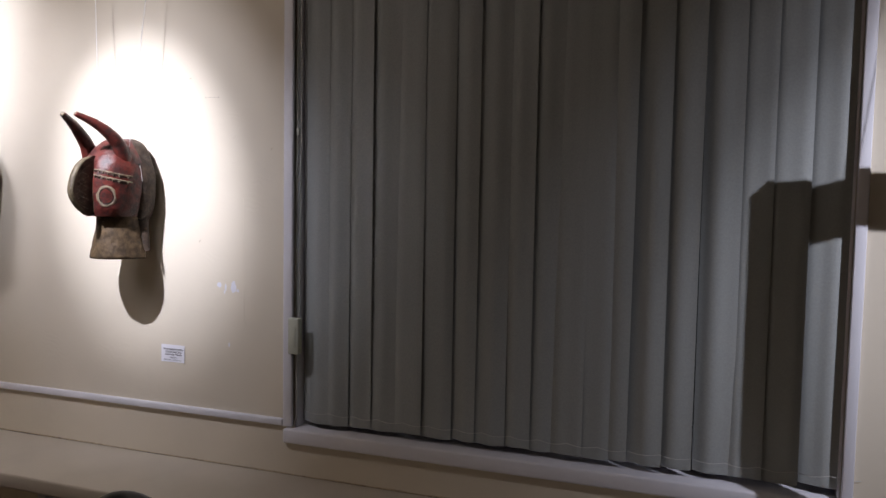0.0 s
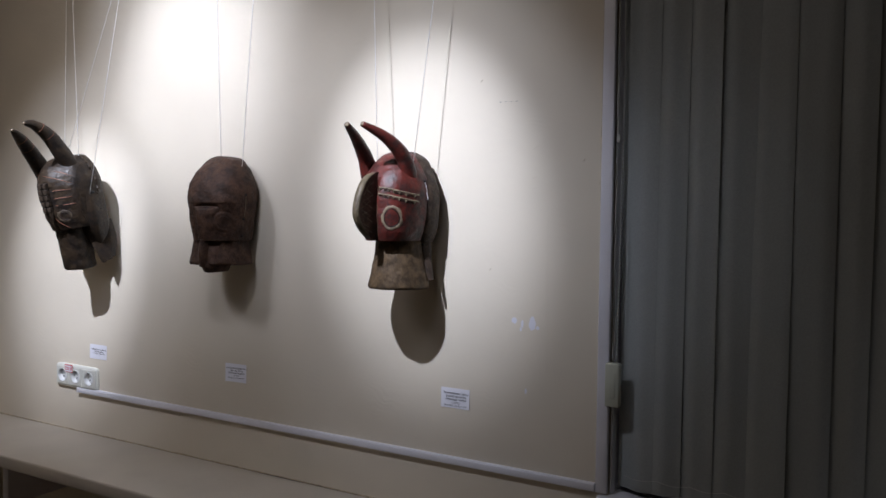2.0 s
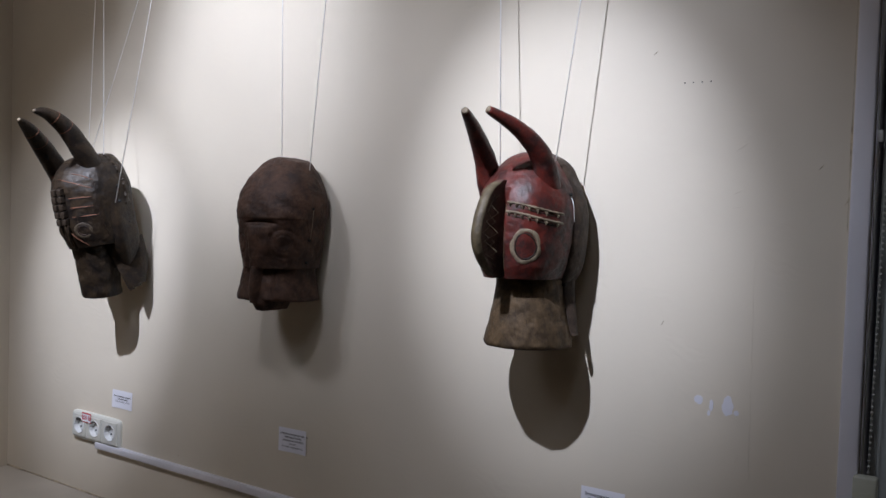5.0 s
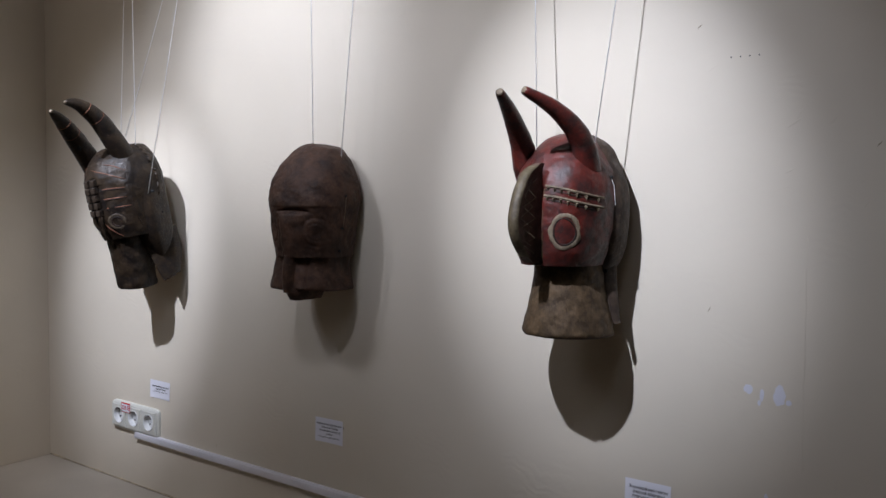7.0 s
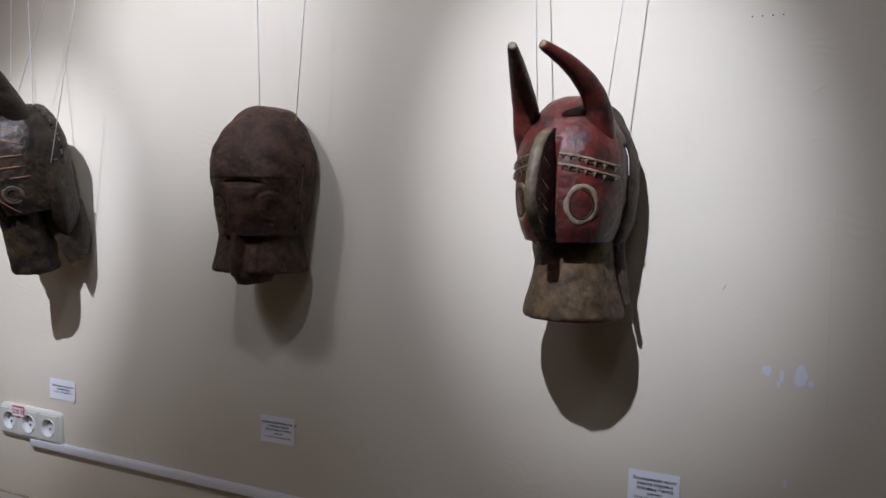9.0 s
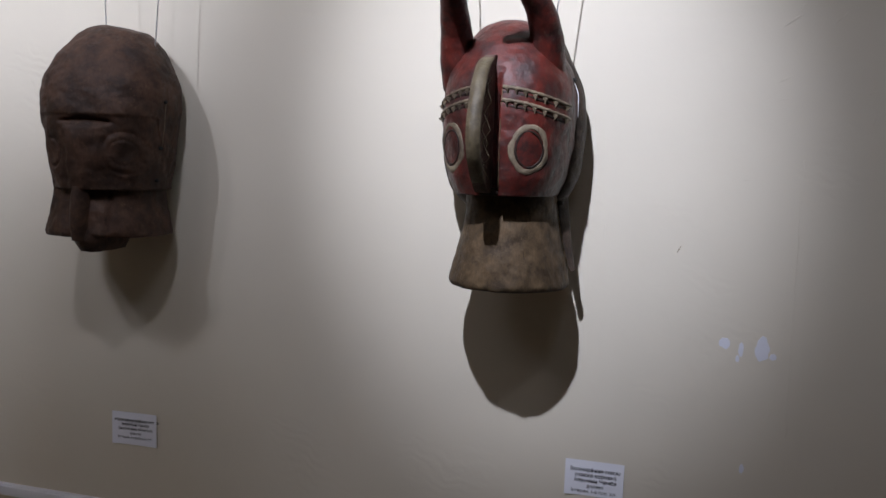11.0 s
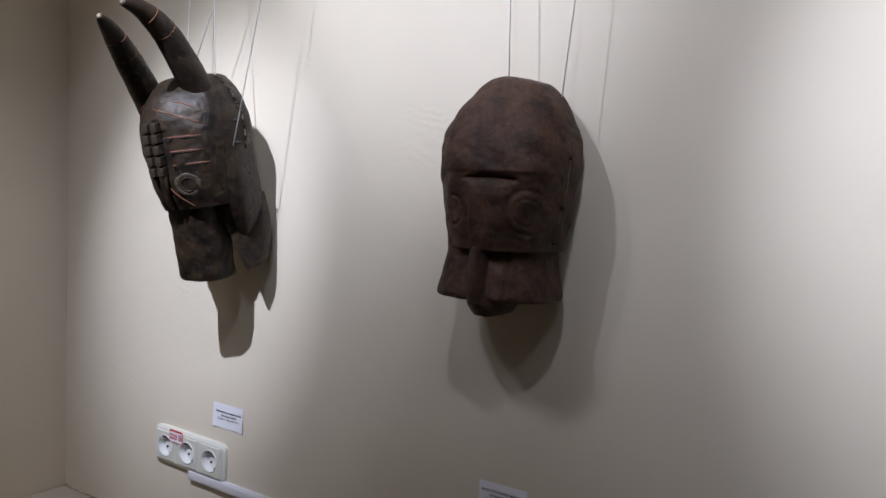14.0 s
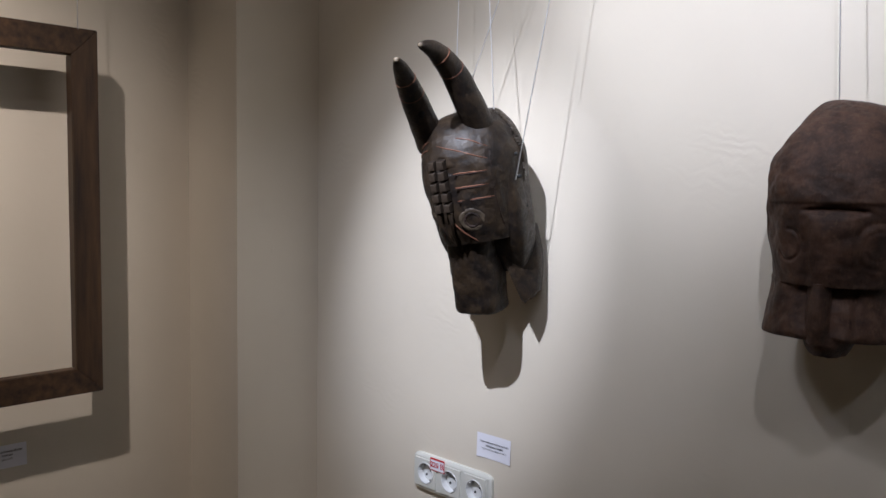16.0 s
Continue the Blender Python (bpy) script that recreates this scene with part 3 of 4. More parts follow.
# ---- socket ----
def socket_block(at):
    top = empty("wall_socket", at, "ivory triple wall socket with a red voltage sticker", "socket")
    W, H, D = 0.224, 0.081, 0.011
    n = 40
    rings = []
    for inset, depth in ((0, 0.0), (0, 0.006), (0.003, 0.0095), (0.008, D)):
        ring = []
        for k in range(n):
            a = 2 * math.pi * k / n
            c, s = math.cos(a), math.sin(a)
            ring.append(((W / 2 - inset) * math.copysign(abs(c) ** 0.15, c), -depth, (H / 2 - inset) * math.copysign(abs(s) ** 0.24, s)))
        rings.append(ring)
    verts = [v for r in rings for v in r]
    put("frame", mesh_of("frame", verts, grid_faces(4, n, True)), M_IVORY, top).data.set_sharp_from_angle(angle=radians(40))

    def pierced(name, x, w, h, r, depth, edge):
        """A square plate with a round hole."""
        m, verts = 40, []
        for k in range(m):
            a = 2 * math.pi * k / m
            c, q = math.cos(a), math.sin(a)
            f = 1 / max(abs(c), abs(q))
            verts.append((x + w * max(-1, min(1, c * f)), -depth + edge, h * max(-1, min(1, q * f))))
        verts += [(v[0] + (x - v[0]) * 0.03, -depth, v[2] * 0.97) for v in verts]
        verts += [(x + r * math.cos(2 * math.pi * k / m), -depth, r * math.sin(2 * math.pi * k / m)) for k in range(m)]
        me = mesh_of(name, verts, grid_faces(3, m, True))
        me.set_sharp_from_angle(angle=radians(30))
        return me

    for k in (-1, 0, 1):
        x = k * 0.071
        half = 0.0355
        put("cover", pierced("cover", x, half, H / 2 - 0.0075, 0.024, D - 0.0001, 0.0), M_IVORY, top)
        ins = put("socket_insert", pierced("socket_insert", x, 0.0310, 0.0310, 0.0222, 0.0132, 0.003), M_IVORY, top)
        m, verts = 32, []
        for rr, d in ((0.0236, 0.0131), (0.0226, 0.0148), (0.0214, 0.0140), (0.0200, 0.004), (0.0185, 0.0018), (0.0001, 0.0018)):
            verts += [(x + rr * math.cos(2 * math.pi * j / m), -d, rr * math.sin(2 * math.pi * j / m)) for j in range(m)]
        well = put("socket_well", mesh_of("socket_well", verts, grid_faces(6, m, True)), M_WELL, ins)
        well.data.set_sharp_from_angle(angle=radians(40))
        for a in (-1, 1):
            put("pin_hole", tube_mesh("pin_hole", [(x + a * 0.0067, -0.0010, a * 0.0067), (x + a * 0.0067, -0.0030, a * 0.0067)], 0.0028, 12), M_DARKHOLE, ins)
            px, pz = x - a * 0.0132, a * 0.0132
            put("earth_clip", tube_mesh("earth_clip", [(px, -0.002, pz), (px, -0.0128, pz)], 0.0022, 8), M_METAL, ins)
    s1 = box("sticker", (-0.056, -0.0142, 0.0125), (-0.014, -0.0137, 0.0400), M_REDINK, top, 0, "red and white voltage sticker")
    box("sticker_face", (-0.0540, -0.0146, 0.0145), (-0.0160, -0.0143, 0.0360), M_PAPER, s1)
    writing("220 В", 0.0158, M_REDINK, s1, (-0.0350, -0.0149, 0.0255), 0.0004)
    return top


socket_block((0.4525, 0, 0.8825))


# ---- labels ----
def wall_label(at, w, h, lines, tilt=0.0, rz=0.0):
    """lines: text, letter height, offset down from the top, bold."""
    top = empty("exhibit_label", at, "small white printed paper label stuck to the wall", "label", "labels under the exhibits", "", pose(*at, 0, tilt, rz))
    verts, R_, C_ = [], 4, 8
    for i in range(R_):
        for j in range(C_):
            x, z = (j / (C_ - 1) - 0.5) * w, (0.5 - i / (R_ - 1)) * h
            verts.append((x, -0.0008 - 0.0022 * (abs(x) / w * 2) ** 4 * (0.3 + i / R_), z))
    n = len(verts)
    verts += [(x, y + 0.0004, z) for x, y, z in verts]
    f = grid_faces(R_, C_, False)
    put("paper", mesh_of("paper", verts, f + [tuple(n + q for q in g[::-1]) for g in f]), M_PAPER, top)
    for text, size, down, bold in lines:
        writing(text, size, M_INK, top, (0.002, -0.0016, h / 2 - down), bold)
    return top


wall_label((0.5625, 0, 0.979), 0.088, 0.050, [("Зооморфная маска коровы", 0.0058, 0.0165, 0.00012), ("племени Чамба", 0.0058, 0.0240, 0.00012), ("Нигерия, середина XX в.", 0.0054, 0.0310, 0.0)], 0.0)
wall_label((1.202, 0, 0.978), 0.086, 0.056, [("Антропозооморфная маска", 0.0068, 0.0135, 0.00012), ("племени Чамба", 0.0068, 0.021, 0.00012), ("(возможно Монтол)", 0.0068, 0.0285, 0.00012), ("дерево", 0.0062, 0.036, 0.0), ("Нигерия, середина XX в.", 0.0062, 0.0435, 0.0)], -0.8)
wall_label((1.964, 0, 0.998), 0.083, 0.052, [("Зооморфная маска", 0.0078, 0.0135, 0.00012), ("(маска коровы)", 0.0078, 0.0215, 0.00012), ("племени Чамба", 0.0078, 0.0295, 0.00012), ("дерево", 0.0068, 0.0375, 0.0), ("Нигерия, 1-я пол. XX в.", 0.0068, 0.0455, 0.0)], 0.0)
wall_label((ROOM_W, -0.655, 0.915), 0.080, 0.050, [("Антропоморфная", 0.0070, 0.014, 0.00012), ("маска", 0.0070, 0.022, 0.00012), ("дерево", 0.0062, 0.030, 0.0)], 0.0, 90)


# ---- hanging wooden frames ----
def wooden_frame(m, w, h, bar, thick, label):
    top = empty("wooden_frame", (0, 0, 0), label, "frame", "hanging wooden frames", "", m)
    for sgn in (-1, 1):
        # mitred bars
        for kind in ("H", "V"):
            L, S = (w, h) if kind == "H" else (h, w)
            verts = []
            for d in (0, -thick):
                for a, b in ((-L / 2, S / 2), (L / 2, S / 2), (L / 2 - bar, S / 2 - bar), (-L / 2 + bar, S / 2 - bar)):
                    verts.append((a, d, sgn * b) if kind == "H" else (sgn * b, d, a))
            f = [(0, 1, 2, 3), (7, 6, 5, 4), (0, 4, 5, 1), (1, 5, 6, 2), (2, 6, 7, 3), (3, 7, 4, 0)]
            bm = bmesh.new()
            vs = [bm.verts.new(v) for v in verts]
            for q in f:
                bm.faces.new([vs[i] for i in q])
            bmesh.ops.recalc_face_normals(bm, faces=bm.faces[:])
            bmesh.ops.bevel(bm, geom=bm.edges[:], offset=0.0015, segments=2, affect="EDGES")
            me = bpy.data.meshes.new("frame_bar")
            bm.to_mesh(me)
            bm.free()
            put("frame_bar", me, M_FRAMEWOOD_V if kind == "V" else M_FRAMEWOOD_H, top)
    return top


FRAME_W = 0.62
wooden_frame(pose(-0.160, -0.49 - FRAME_W / 2, 1.432, 0, 0, 90), FRAME_W, 0.765, 0.055, 0.028, "dark stained wooden frame hanging open on strings before the wall")
string_thing([(-0.12, -0.535, 1.81), (-0.16, -0.52, 2.96)], "thin white line holding the wooden frame")
string_thing([(-0.12, -1.05, 1.81), (-0.16, -1.05, 2.96)], "thin white line holding the wooden frame")
wooden_frame(pose(4.22, -0.23, 1.39, 0, 0, 0), 0.80, 0.76, 0.075, 0.03, "dark stained wooden frame hanging open before the window end")
string_thing([(3.95, -0.245, 1.75), (3.95, -0.06, 2.96)], "thin white line holding the wooden frame")
string_thing([(4.50, -0.245, 1.75), (4.50, -0.06, 2.96)], "thin white line holding the wooden frame")


# ---- chair ----
def oval_chair(at):
    """A black chair with an oval padded back, standing with its back to the room."""
    top = empty("chair", at, "black lacquered chair with an oval back, pushed under the shelf", "chair")
    a, b, zc = 0.17, 0.22, 0.634
    ring = [Vector((a * math.cos(q), -0.03 * math.sin(q), zc + b * math.sin(q))) for q in (2 * math.pi * k / 48 for k in range(48))]
    put("back_frame", loop_mesh("back_frame", ring, [0.014] * 48, [Vector((0, -1, 0))] * 48, 1.0, 12), M_BLACK, top)
    pad, n = [], 32
    for side in (-1, 1):
        for r in (1.0, 0.85, 0.5, 0.02):
            for k in range(n):
                q = 2 * math.pi * k / n
                pad.append((0.155 * r * math.cos(q), -0.03 * r * math.sin(q) + side * (0.006 + 0.016 * (1 - r * r)), zc + 0.205 * r * math.sin(q)))
    f = grid_faces(4, n, True)
    put("back_pad", mesh_of("back_pad", pad, f + [tuple(4 * n + i for i in g[::-1]) for g in f]), M_LEATHER, top, "dark brown padded back")
    seat = []
    for r, z in ((0.97, 0.42), (1.0, 0.43), (1.0, 0.45), (0.93, 0.475), (0.6, 0.485), (0.02, 0.488)):
        for k in range(n):
            q = 2 * math.pi * k / n
            c, t = math.cos(q), math.sin(q)
            seat.append((0.21 * r * math.copysign(abs(c) ** 0.7, c), 0.235 + 0.20 * r * math.copysign(abs(t) ** 0.7, t), z))
    put("seat", mesh_of("seat", seat, grid_faces(6, n, True) + [tuple(range(n))[::-1]]), M_LEATHER, top, "dark brown padded seat")
    for x in (-0.165, 0.165):
        put("leg", tube_mesh("leg", bezier([(x, 0.02, 0.60), (x, 0.03, 0.42), (x, 0.02, 0.2), (x * 1.05, -0.03, 0.0)], 5), 0.015, 10), M_BLACK, top)
        put("leg", tube_mesh("leg", [(x, 0.40, 0.43), (x, 0.40, 0.2), (x, 0.40, 0.0)], [0.019, 0.016, 0.011], 10), M_BLACK, top)
    return top


oval_chair((2.38, -0.62, 0))

# ---- masks ----
def teeth_row(block, u0, u1, z0, z1, count, parent):
    """A pale ledge along the brow with small pointed teeth under it."""
    pts = [block.at(u0 + (u1 - u0) * k / 24, z0 + (z1 - z0) * (k / 24) ** 1.6, 0.0005) for k in range(25)]
    ledge = put("brow_ledge", tube_mesh("brow_ledge", pts, [0.0023 + 0.0004 * math.sin(k * 2.3) for k in range(25)], 8), M_TAN, parent, "pale painted brow ledge with carved teeth")
    for k in range(count):
        s = (k + 0.6) / count
        u, z = u0 + (u1 - u0) * s, z0 + (z1 - z0) * s ** 1.6 - 0.0055
        c, n = block.at(u, z), block.out(u, z)
        side = Vector((0, 0, 1)).cross(n).normalized()
        up = n.cross(side)
        h = 0.0052
        base = [c + side * h * 0.78 + up * h, c - side * h * 0.78 + up * h, c - up * h * 0.9]
        verts = [v - n * 0.001 for v in base] + [c + n * 0.0056 + up * 0.0015]
        put("tooth", mesh_of("tooth", verts, [(0, 1, 3), (1, 2, 3), (2, 0, 3), (2, 1, 0)], False), M_TAN, ledge)
    low = [block.at(u0 + (u1 - u0) * k / 24, z0 - 0.0062 + (z1 - z0) * (k / 24) ** 1.6, -0.0019) for k in range(25)]
    put("brow_groove", tube_mesh("brow_groove", low, 0.0026, 8), M_INNER, ledge)


def plate(name, keys, thick, material, parent, label="", jag=0.0, droop=0.0):
    """A curved plate from rows of: left point, right point (local x, depth, z), bulge; front and back faces."""
    rows, cols = len(keys) * 5, 15
    idx = [[i, *a, *b, bulge] for i, (a, b, bulge) in enumerate(keys)]
    verts = []
    for back in (0, 1):
        for i in range(rows):
            v = interp(idx, i / (rows - 1) * (len(keys) - 1))
            a, b = Vector(v[0:3]), Vector(v[3:6])
            for j in range(cols):
                s = j / (cols - 1)
                p = a.lerp(b, s)
                d = p.y + v[6] * (1 - (2 * s - 1) ** 2) - back * thick
                z = p.z - droop * (1 - (2 * s - 1) ** 2) * (i / (rows - 1)) ** 3
                if i == rows - 1 and jag:
                    z += jag * noise.noise(Vector((s * 9, 1.3, back)))
                nn = 0.0012 * noise.noise(Vector((p.x, d, z)) * 70)
                verts.append((p.x, -d - nn, z))
    n = rows * cols
    f = grid_faces(rows, cols, False)
    faces = f + [tuple(n + q for q in g[::-1]) for g in f]
    rim = [j for j in range(cols)] + [i * cols + cols - 1 for i in range(1, rows)] + [(rows - 1) * cols + j for j in range(cols - 2, -1, -1)] + [i * cols for i in range(rows - 2, 0, -1)]
    faces += [(rim[k], n + rim[k], n + rim[(k + 1) % len(rim)], rim[(k + 1) % len(rim)]) for k in range(len(rim))]
    bm = bmesh.new()
    me = mesh_of(name, verts, faces)
    bm.from_mesh(me)
    bmesh.ops.recalc_face_normals(bm, faces=bm.faces[:])
    bm.to_mesh(me)
    bm.free()
    me.set_sharp_from_angle(angle=radians(50))
    return put(name, me, material, parent, label)


def red_mask():
    """Red cow mask: back shell, face with a nose blade, toothed brows, ringed eyes, horns, flared jaw."""
    top = empty("animal_mask", (0, 0, 0), "red painted wooden horned cow mask hanging on strings", "mask", "carved wooden masks", "", pose(1.836, 0, 1.460))

    def slot(u, z):
        d = 0.0
        if -0.0165 < u < 0.0065 and z < 0.10:
            d -= 0.016 * min(1.0, (0.10 - z) / 0.05)
        return d

    face = Block([(-0.056, 0.068, 0.176), (-0.03, 0.078, 0.181), (0.02, 0.086, 0.182), (0.065, 0.086, 0.178), (0.10, 0.079, 0.166), (0.125, 0.066, 0.150), (0.145, 0.053, 0.130), (0.158, 0.040, 0.112), (0.165, 0.022, 0.095)], 0.06, 0.055, 2.4, slot)
    put("face", face.mesh("face", 110, 260), M_RED, top)
    shell = Block([(-0.085, 0.050, 0.070), (-0.05, 0.082, 0.088), (0.0, 0.094, 0.092), (0.05, 0.095, 0.092), (0.09, 0.087, 0.090), (0.125, 0.070, 0.086), (0.15, 0.054, 0.080), (0.166, 0.026, 0.066)], 0.05, 0.012, 3.2, None, 0.002)
    back = put("back_shell", shell.mesh("back_shell", 60, 110), M_SHELL, top, "grey-brown worn back half of the mask")
    for u, f, z in ((0.080, 0.081, 0.091), (0.085, 0.070, 0.012), (0.081, 0.068, -0.030), (0.070, 0.070, -0.066)):
        put("hole", tube_mesh("hole", [(u - 0.004, -f, z), (u + 0.0035, -f - 0.003, z)], 0.003, 10), M_DARKHOLE, back)
    put("loop_cord", tube_mesh("loop_cord", bezier([(0.081, -0.082, 0.090), (0.087, -0.083, 0.075), (0.088, -0.082, 0.060), (0.088, -0.078, 0.045)], 5), 0.0005, 6), M_STRING, back)

    # nose blade with a pale crest and scratched zigzag sides
    prof = bezier([(0, 0.170, 0.112), (0, 0.205, 0.096), (0, 0.231, 0.065), (0, 0.246, 0.022), (0, 0.240, -0.006), (0, 0.220, -0.030), (0, 0.190, -0.052)], 5)
    x0, x1 = -0.0180, -0.0025
    n = len(prof)
    edge = [x1 - (x1 - x0) * min(1.0, 0.75 + 2.0 * k / n) for k in range(n)]
    verts = [(x, -p.y, p.z) for p, e in zip(prof, edge) for x in (e, x1)] + [(x, -0.13, p.z) for p, e in zip(prof, edge) for x in (e, x1)]
    faces = []
    for k in range(n - 1):
        a, b = 2 * k, 2 * n + 2 * k
        faces += [(a, a + 2, b + 2, b), (a + 1, b + 1, b + 3, a + 3), (a, a + 1, a + 3, a + 2)]
    faces += [(0, 2 * n, 2 * n + 1, 1), (2 * n - 2, 2 * n - 1, 4 * n - 1, 4 * n - 2)]
    nose = put("nose_blade", mesh_of("nose_blade", verts, faces, False), M_SIDE, top, "dark brown nose blade with scratched sides")
    cr = [(x + dx, -(p.y + dy), p.z) for p, e in list(zip(prof, edge))[2:-3] for x, dx, dy in ((e, -0.001, -0.006), (e, 0.0008, 0.0022), (x1, -0.0005, 0.0022), (x1, 0.001, -0.004))]
    put("nose_crest", mesh_of("nose_crest", cr, grid_faces(len(prof) - 5, 4, False)), M_CREST, nose, "pale painted crest of the nose")
    zig = [(0.186, 0.085), (0.215, 0.070), (0.186, 0.055), (0.226, 0.040), (0.186, 0.022), (0.230, 0.008), (0.186, -0.010), (0.225, -0.020), (0.190, -0.035)]
    put("zigzag_line", tube_mesh("zigzag_line", [(x1 + 0.0002, -f, z) for f, z in zig], 0.0010, 5), M_TAN, nose)
    zig = [(0.200, 0.085), (0.222, 0.055), (0.196, 0.040), (0.236, 0.022), (0.196, 0.006), (0.234, -0.010), (0.200, -0.022)]
    put("zigzag_line", tube_mesh("zigzag_line", [(x1 + 0.0002, -f, z) for f, z in zig], 0.0007, 5), M_TAN, nose)

    for u in (0.0066, -0.0190):
        side = [p for k in range(15) for p in ((u, -0.135, -0.05 + 0.115 * k / 14), (u, -face.front(u, -0.05 + 0.115 * k / 14) + 0.0015, -0.05 + 0.115 * k / 14))]
        e = 0.0012 if u < 0 else -0.0012
        side += [(x + e, y, z) for x, y, z in side]
        f = grid_faces(15, 2, False)
        put("slot_side", mesh_of("slot_side", side, f + [tuple(30 + q for q in g[::-1]) for g in f], False), M_INNER, nose)
    # dark plate added to keep light from falling through the slot onto the jaw
    box("slot_light_block", (-0.030, -0.170, -0.0555), (0.012, -0.10, -0.046), M_INNER, nose, 0.002)
    for u0, u1 in ((0.0085, 0.082), (-0.0215, -0.084)):
        teeth_row(face, u0, u1, 0.074, 0.056, 7, top)
        teeth_row(face, u0, u1, 0.0585, 0.0405, 7, top)
        edge = [face.at(u0 * 0.98, -0.05 + 0.12 * k / 12, 0.0) for k in range(13)]
        put("face_edge", tube_mesh("face_edge", edge, 0.0008, 6), M_RAW, top, "worn brown inner edge of the face")
    for u in (0.042, -0.057):
        ru = 0.0190 if u > 0 else 0.0175
        ring = put("eye_ring", eye_loop("eye_ring", face, u, 0.001, ru, 0.0262, 0.0037, 0.30, 0.05), M_TAN, top, "pale worn painted ring round the eye")
        put("eye_groove", eye_loop("eye_groove", face, u, 0.001, ru - 0.0042, 0.0210, 0.0015, 0.7, 0.03), M_INNER, ring)

    for b, t in ((0.050, -0.002), (-0.063, -0.047)):
        pts = [(b, -0.098, 0.080), (b * 1.02, -0.114, 0.112), (b * 1.0, -0.128, 0.142), (b * 0.86 + t * 0.14, -0.154, 0.172), (b * 0.5 + t * 0.5, -0.190, 0.200), (t, -0.231, 0.222)]
        horn("horn", pts, 0.0230, 0.0068, M_RED, top, M_TAN)
    # flared jaw, hollow-backed and round in plan
    jaw = Block([(-0.176, 0.079, 0.160), (-0.171, 0.080, 0.163), (-0.130, 0.070, 0.156), (-0.090, 0.062, 0.149), (-0.048, 0.060, 0.142)], 0.066, 0.058, 2.1, lambda u, z: 0.003 * noise.noise(Vector((u * 110, 1.3, 0))) if z < -0.172 else 0.0, 0.0018, 0.006)
    put("jaw", jaw.mesh("jaw", 50, 160), M_RAW, top, "flared bare brown jaw with a chipped lower edge")
    keys = [((0.064, 0.070, -0.055), (0.076, 0.052, -0.055), 0.003), ((0.072, 0.070, -0.10), (0.082, 0.056, -0.10), 0.002), ((0.083, 0.070, -0.145), (0.089, 0.060, -0.145), 0.001), ((0.088, 0.068, -0.156), (0.092, 0.062, -0.154), 0.001)]
    plate("jaw_flap", keys, 0.010, M_SHELL, top, "narrow back flap of the jaw")
    return top


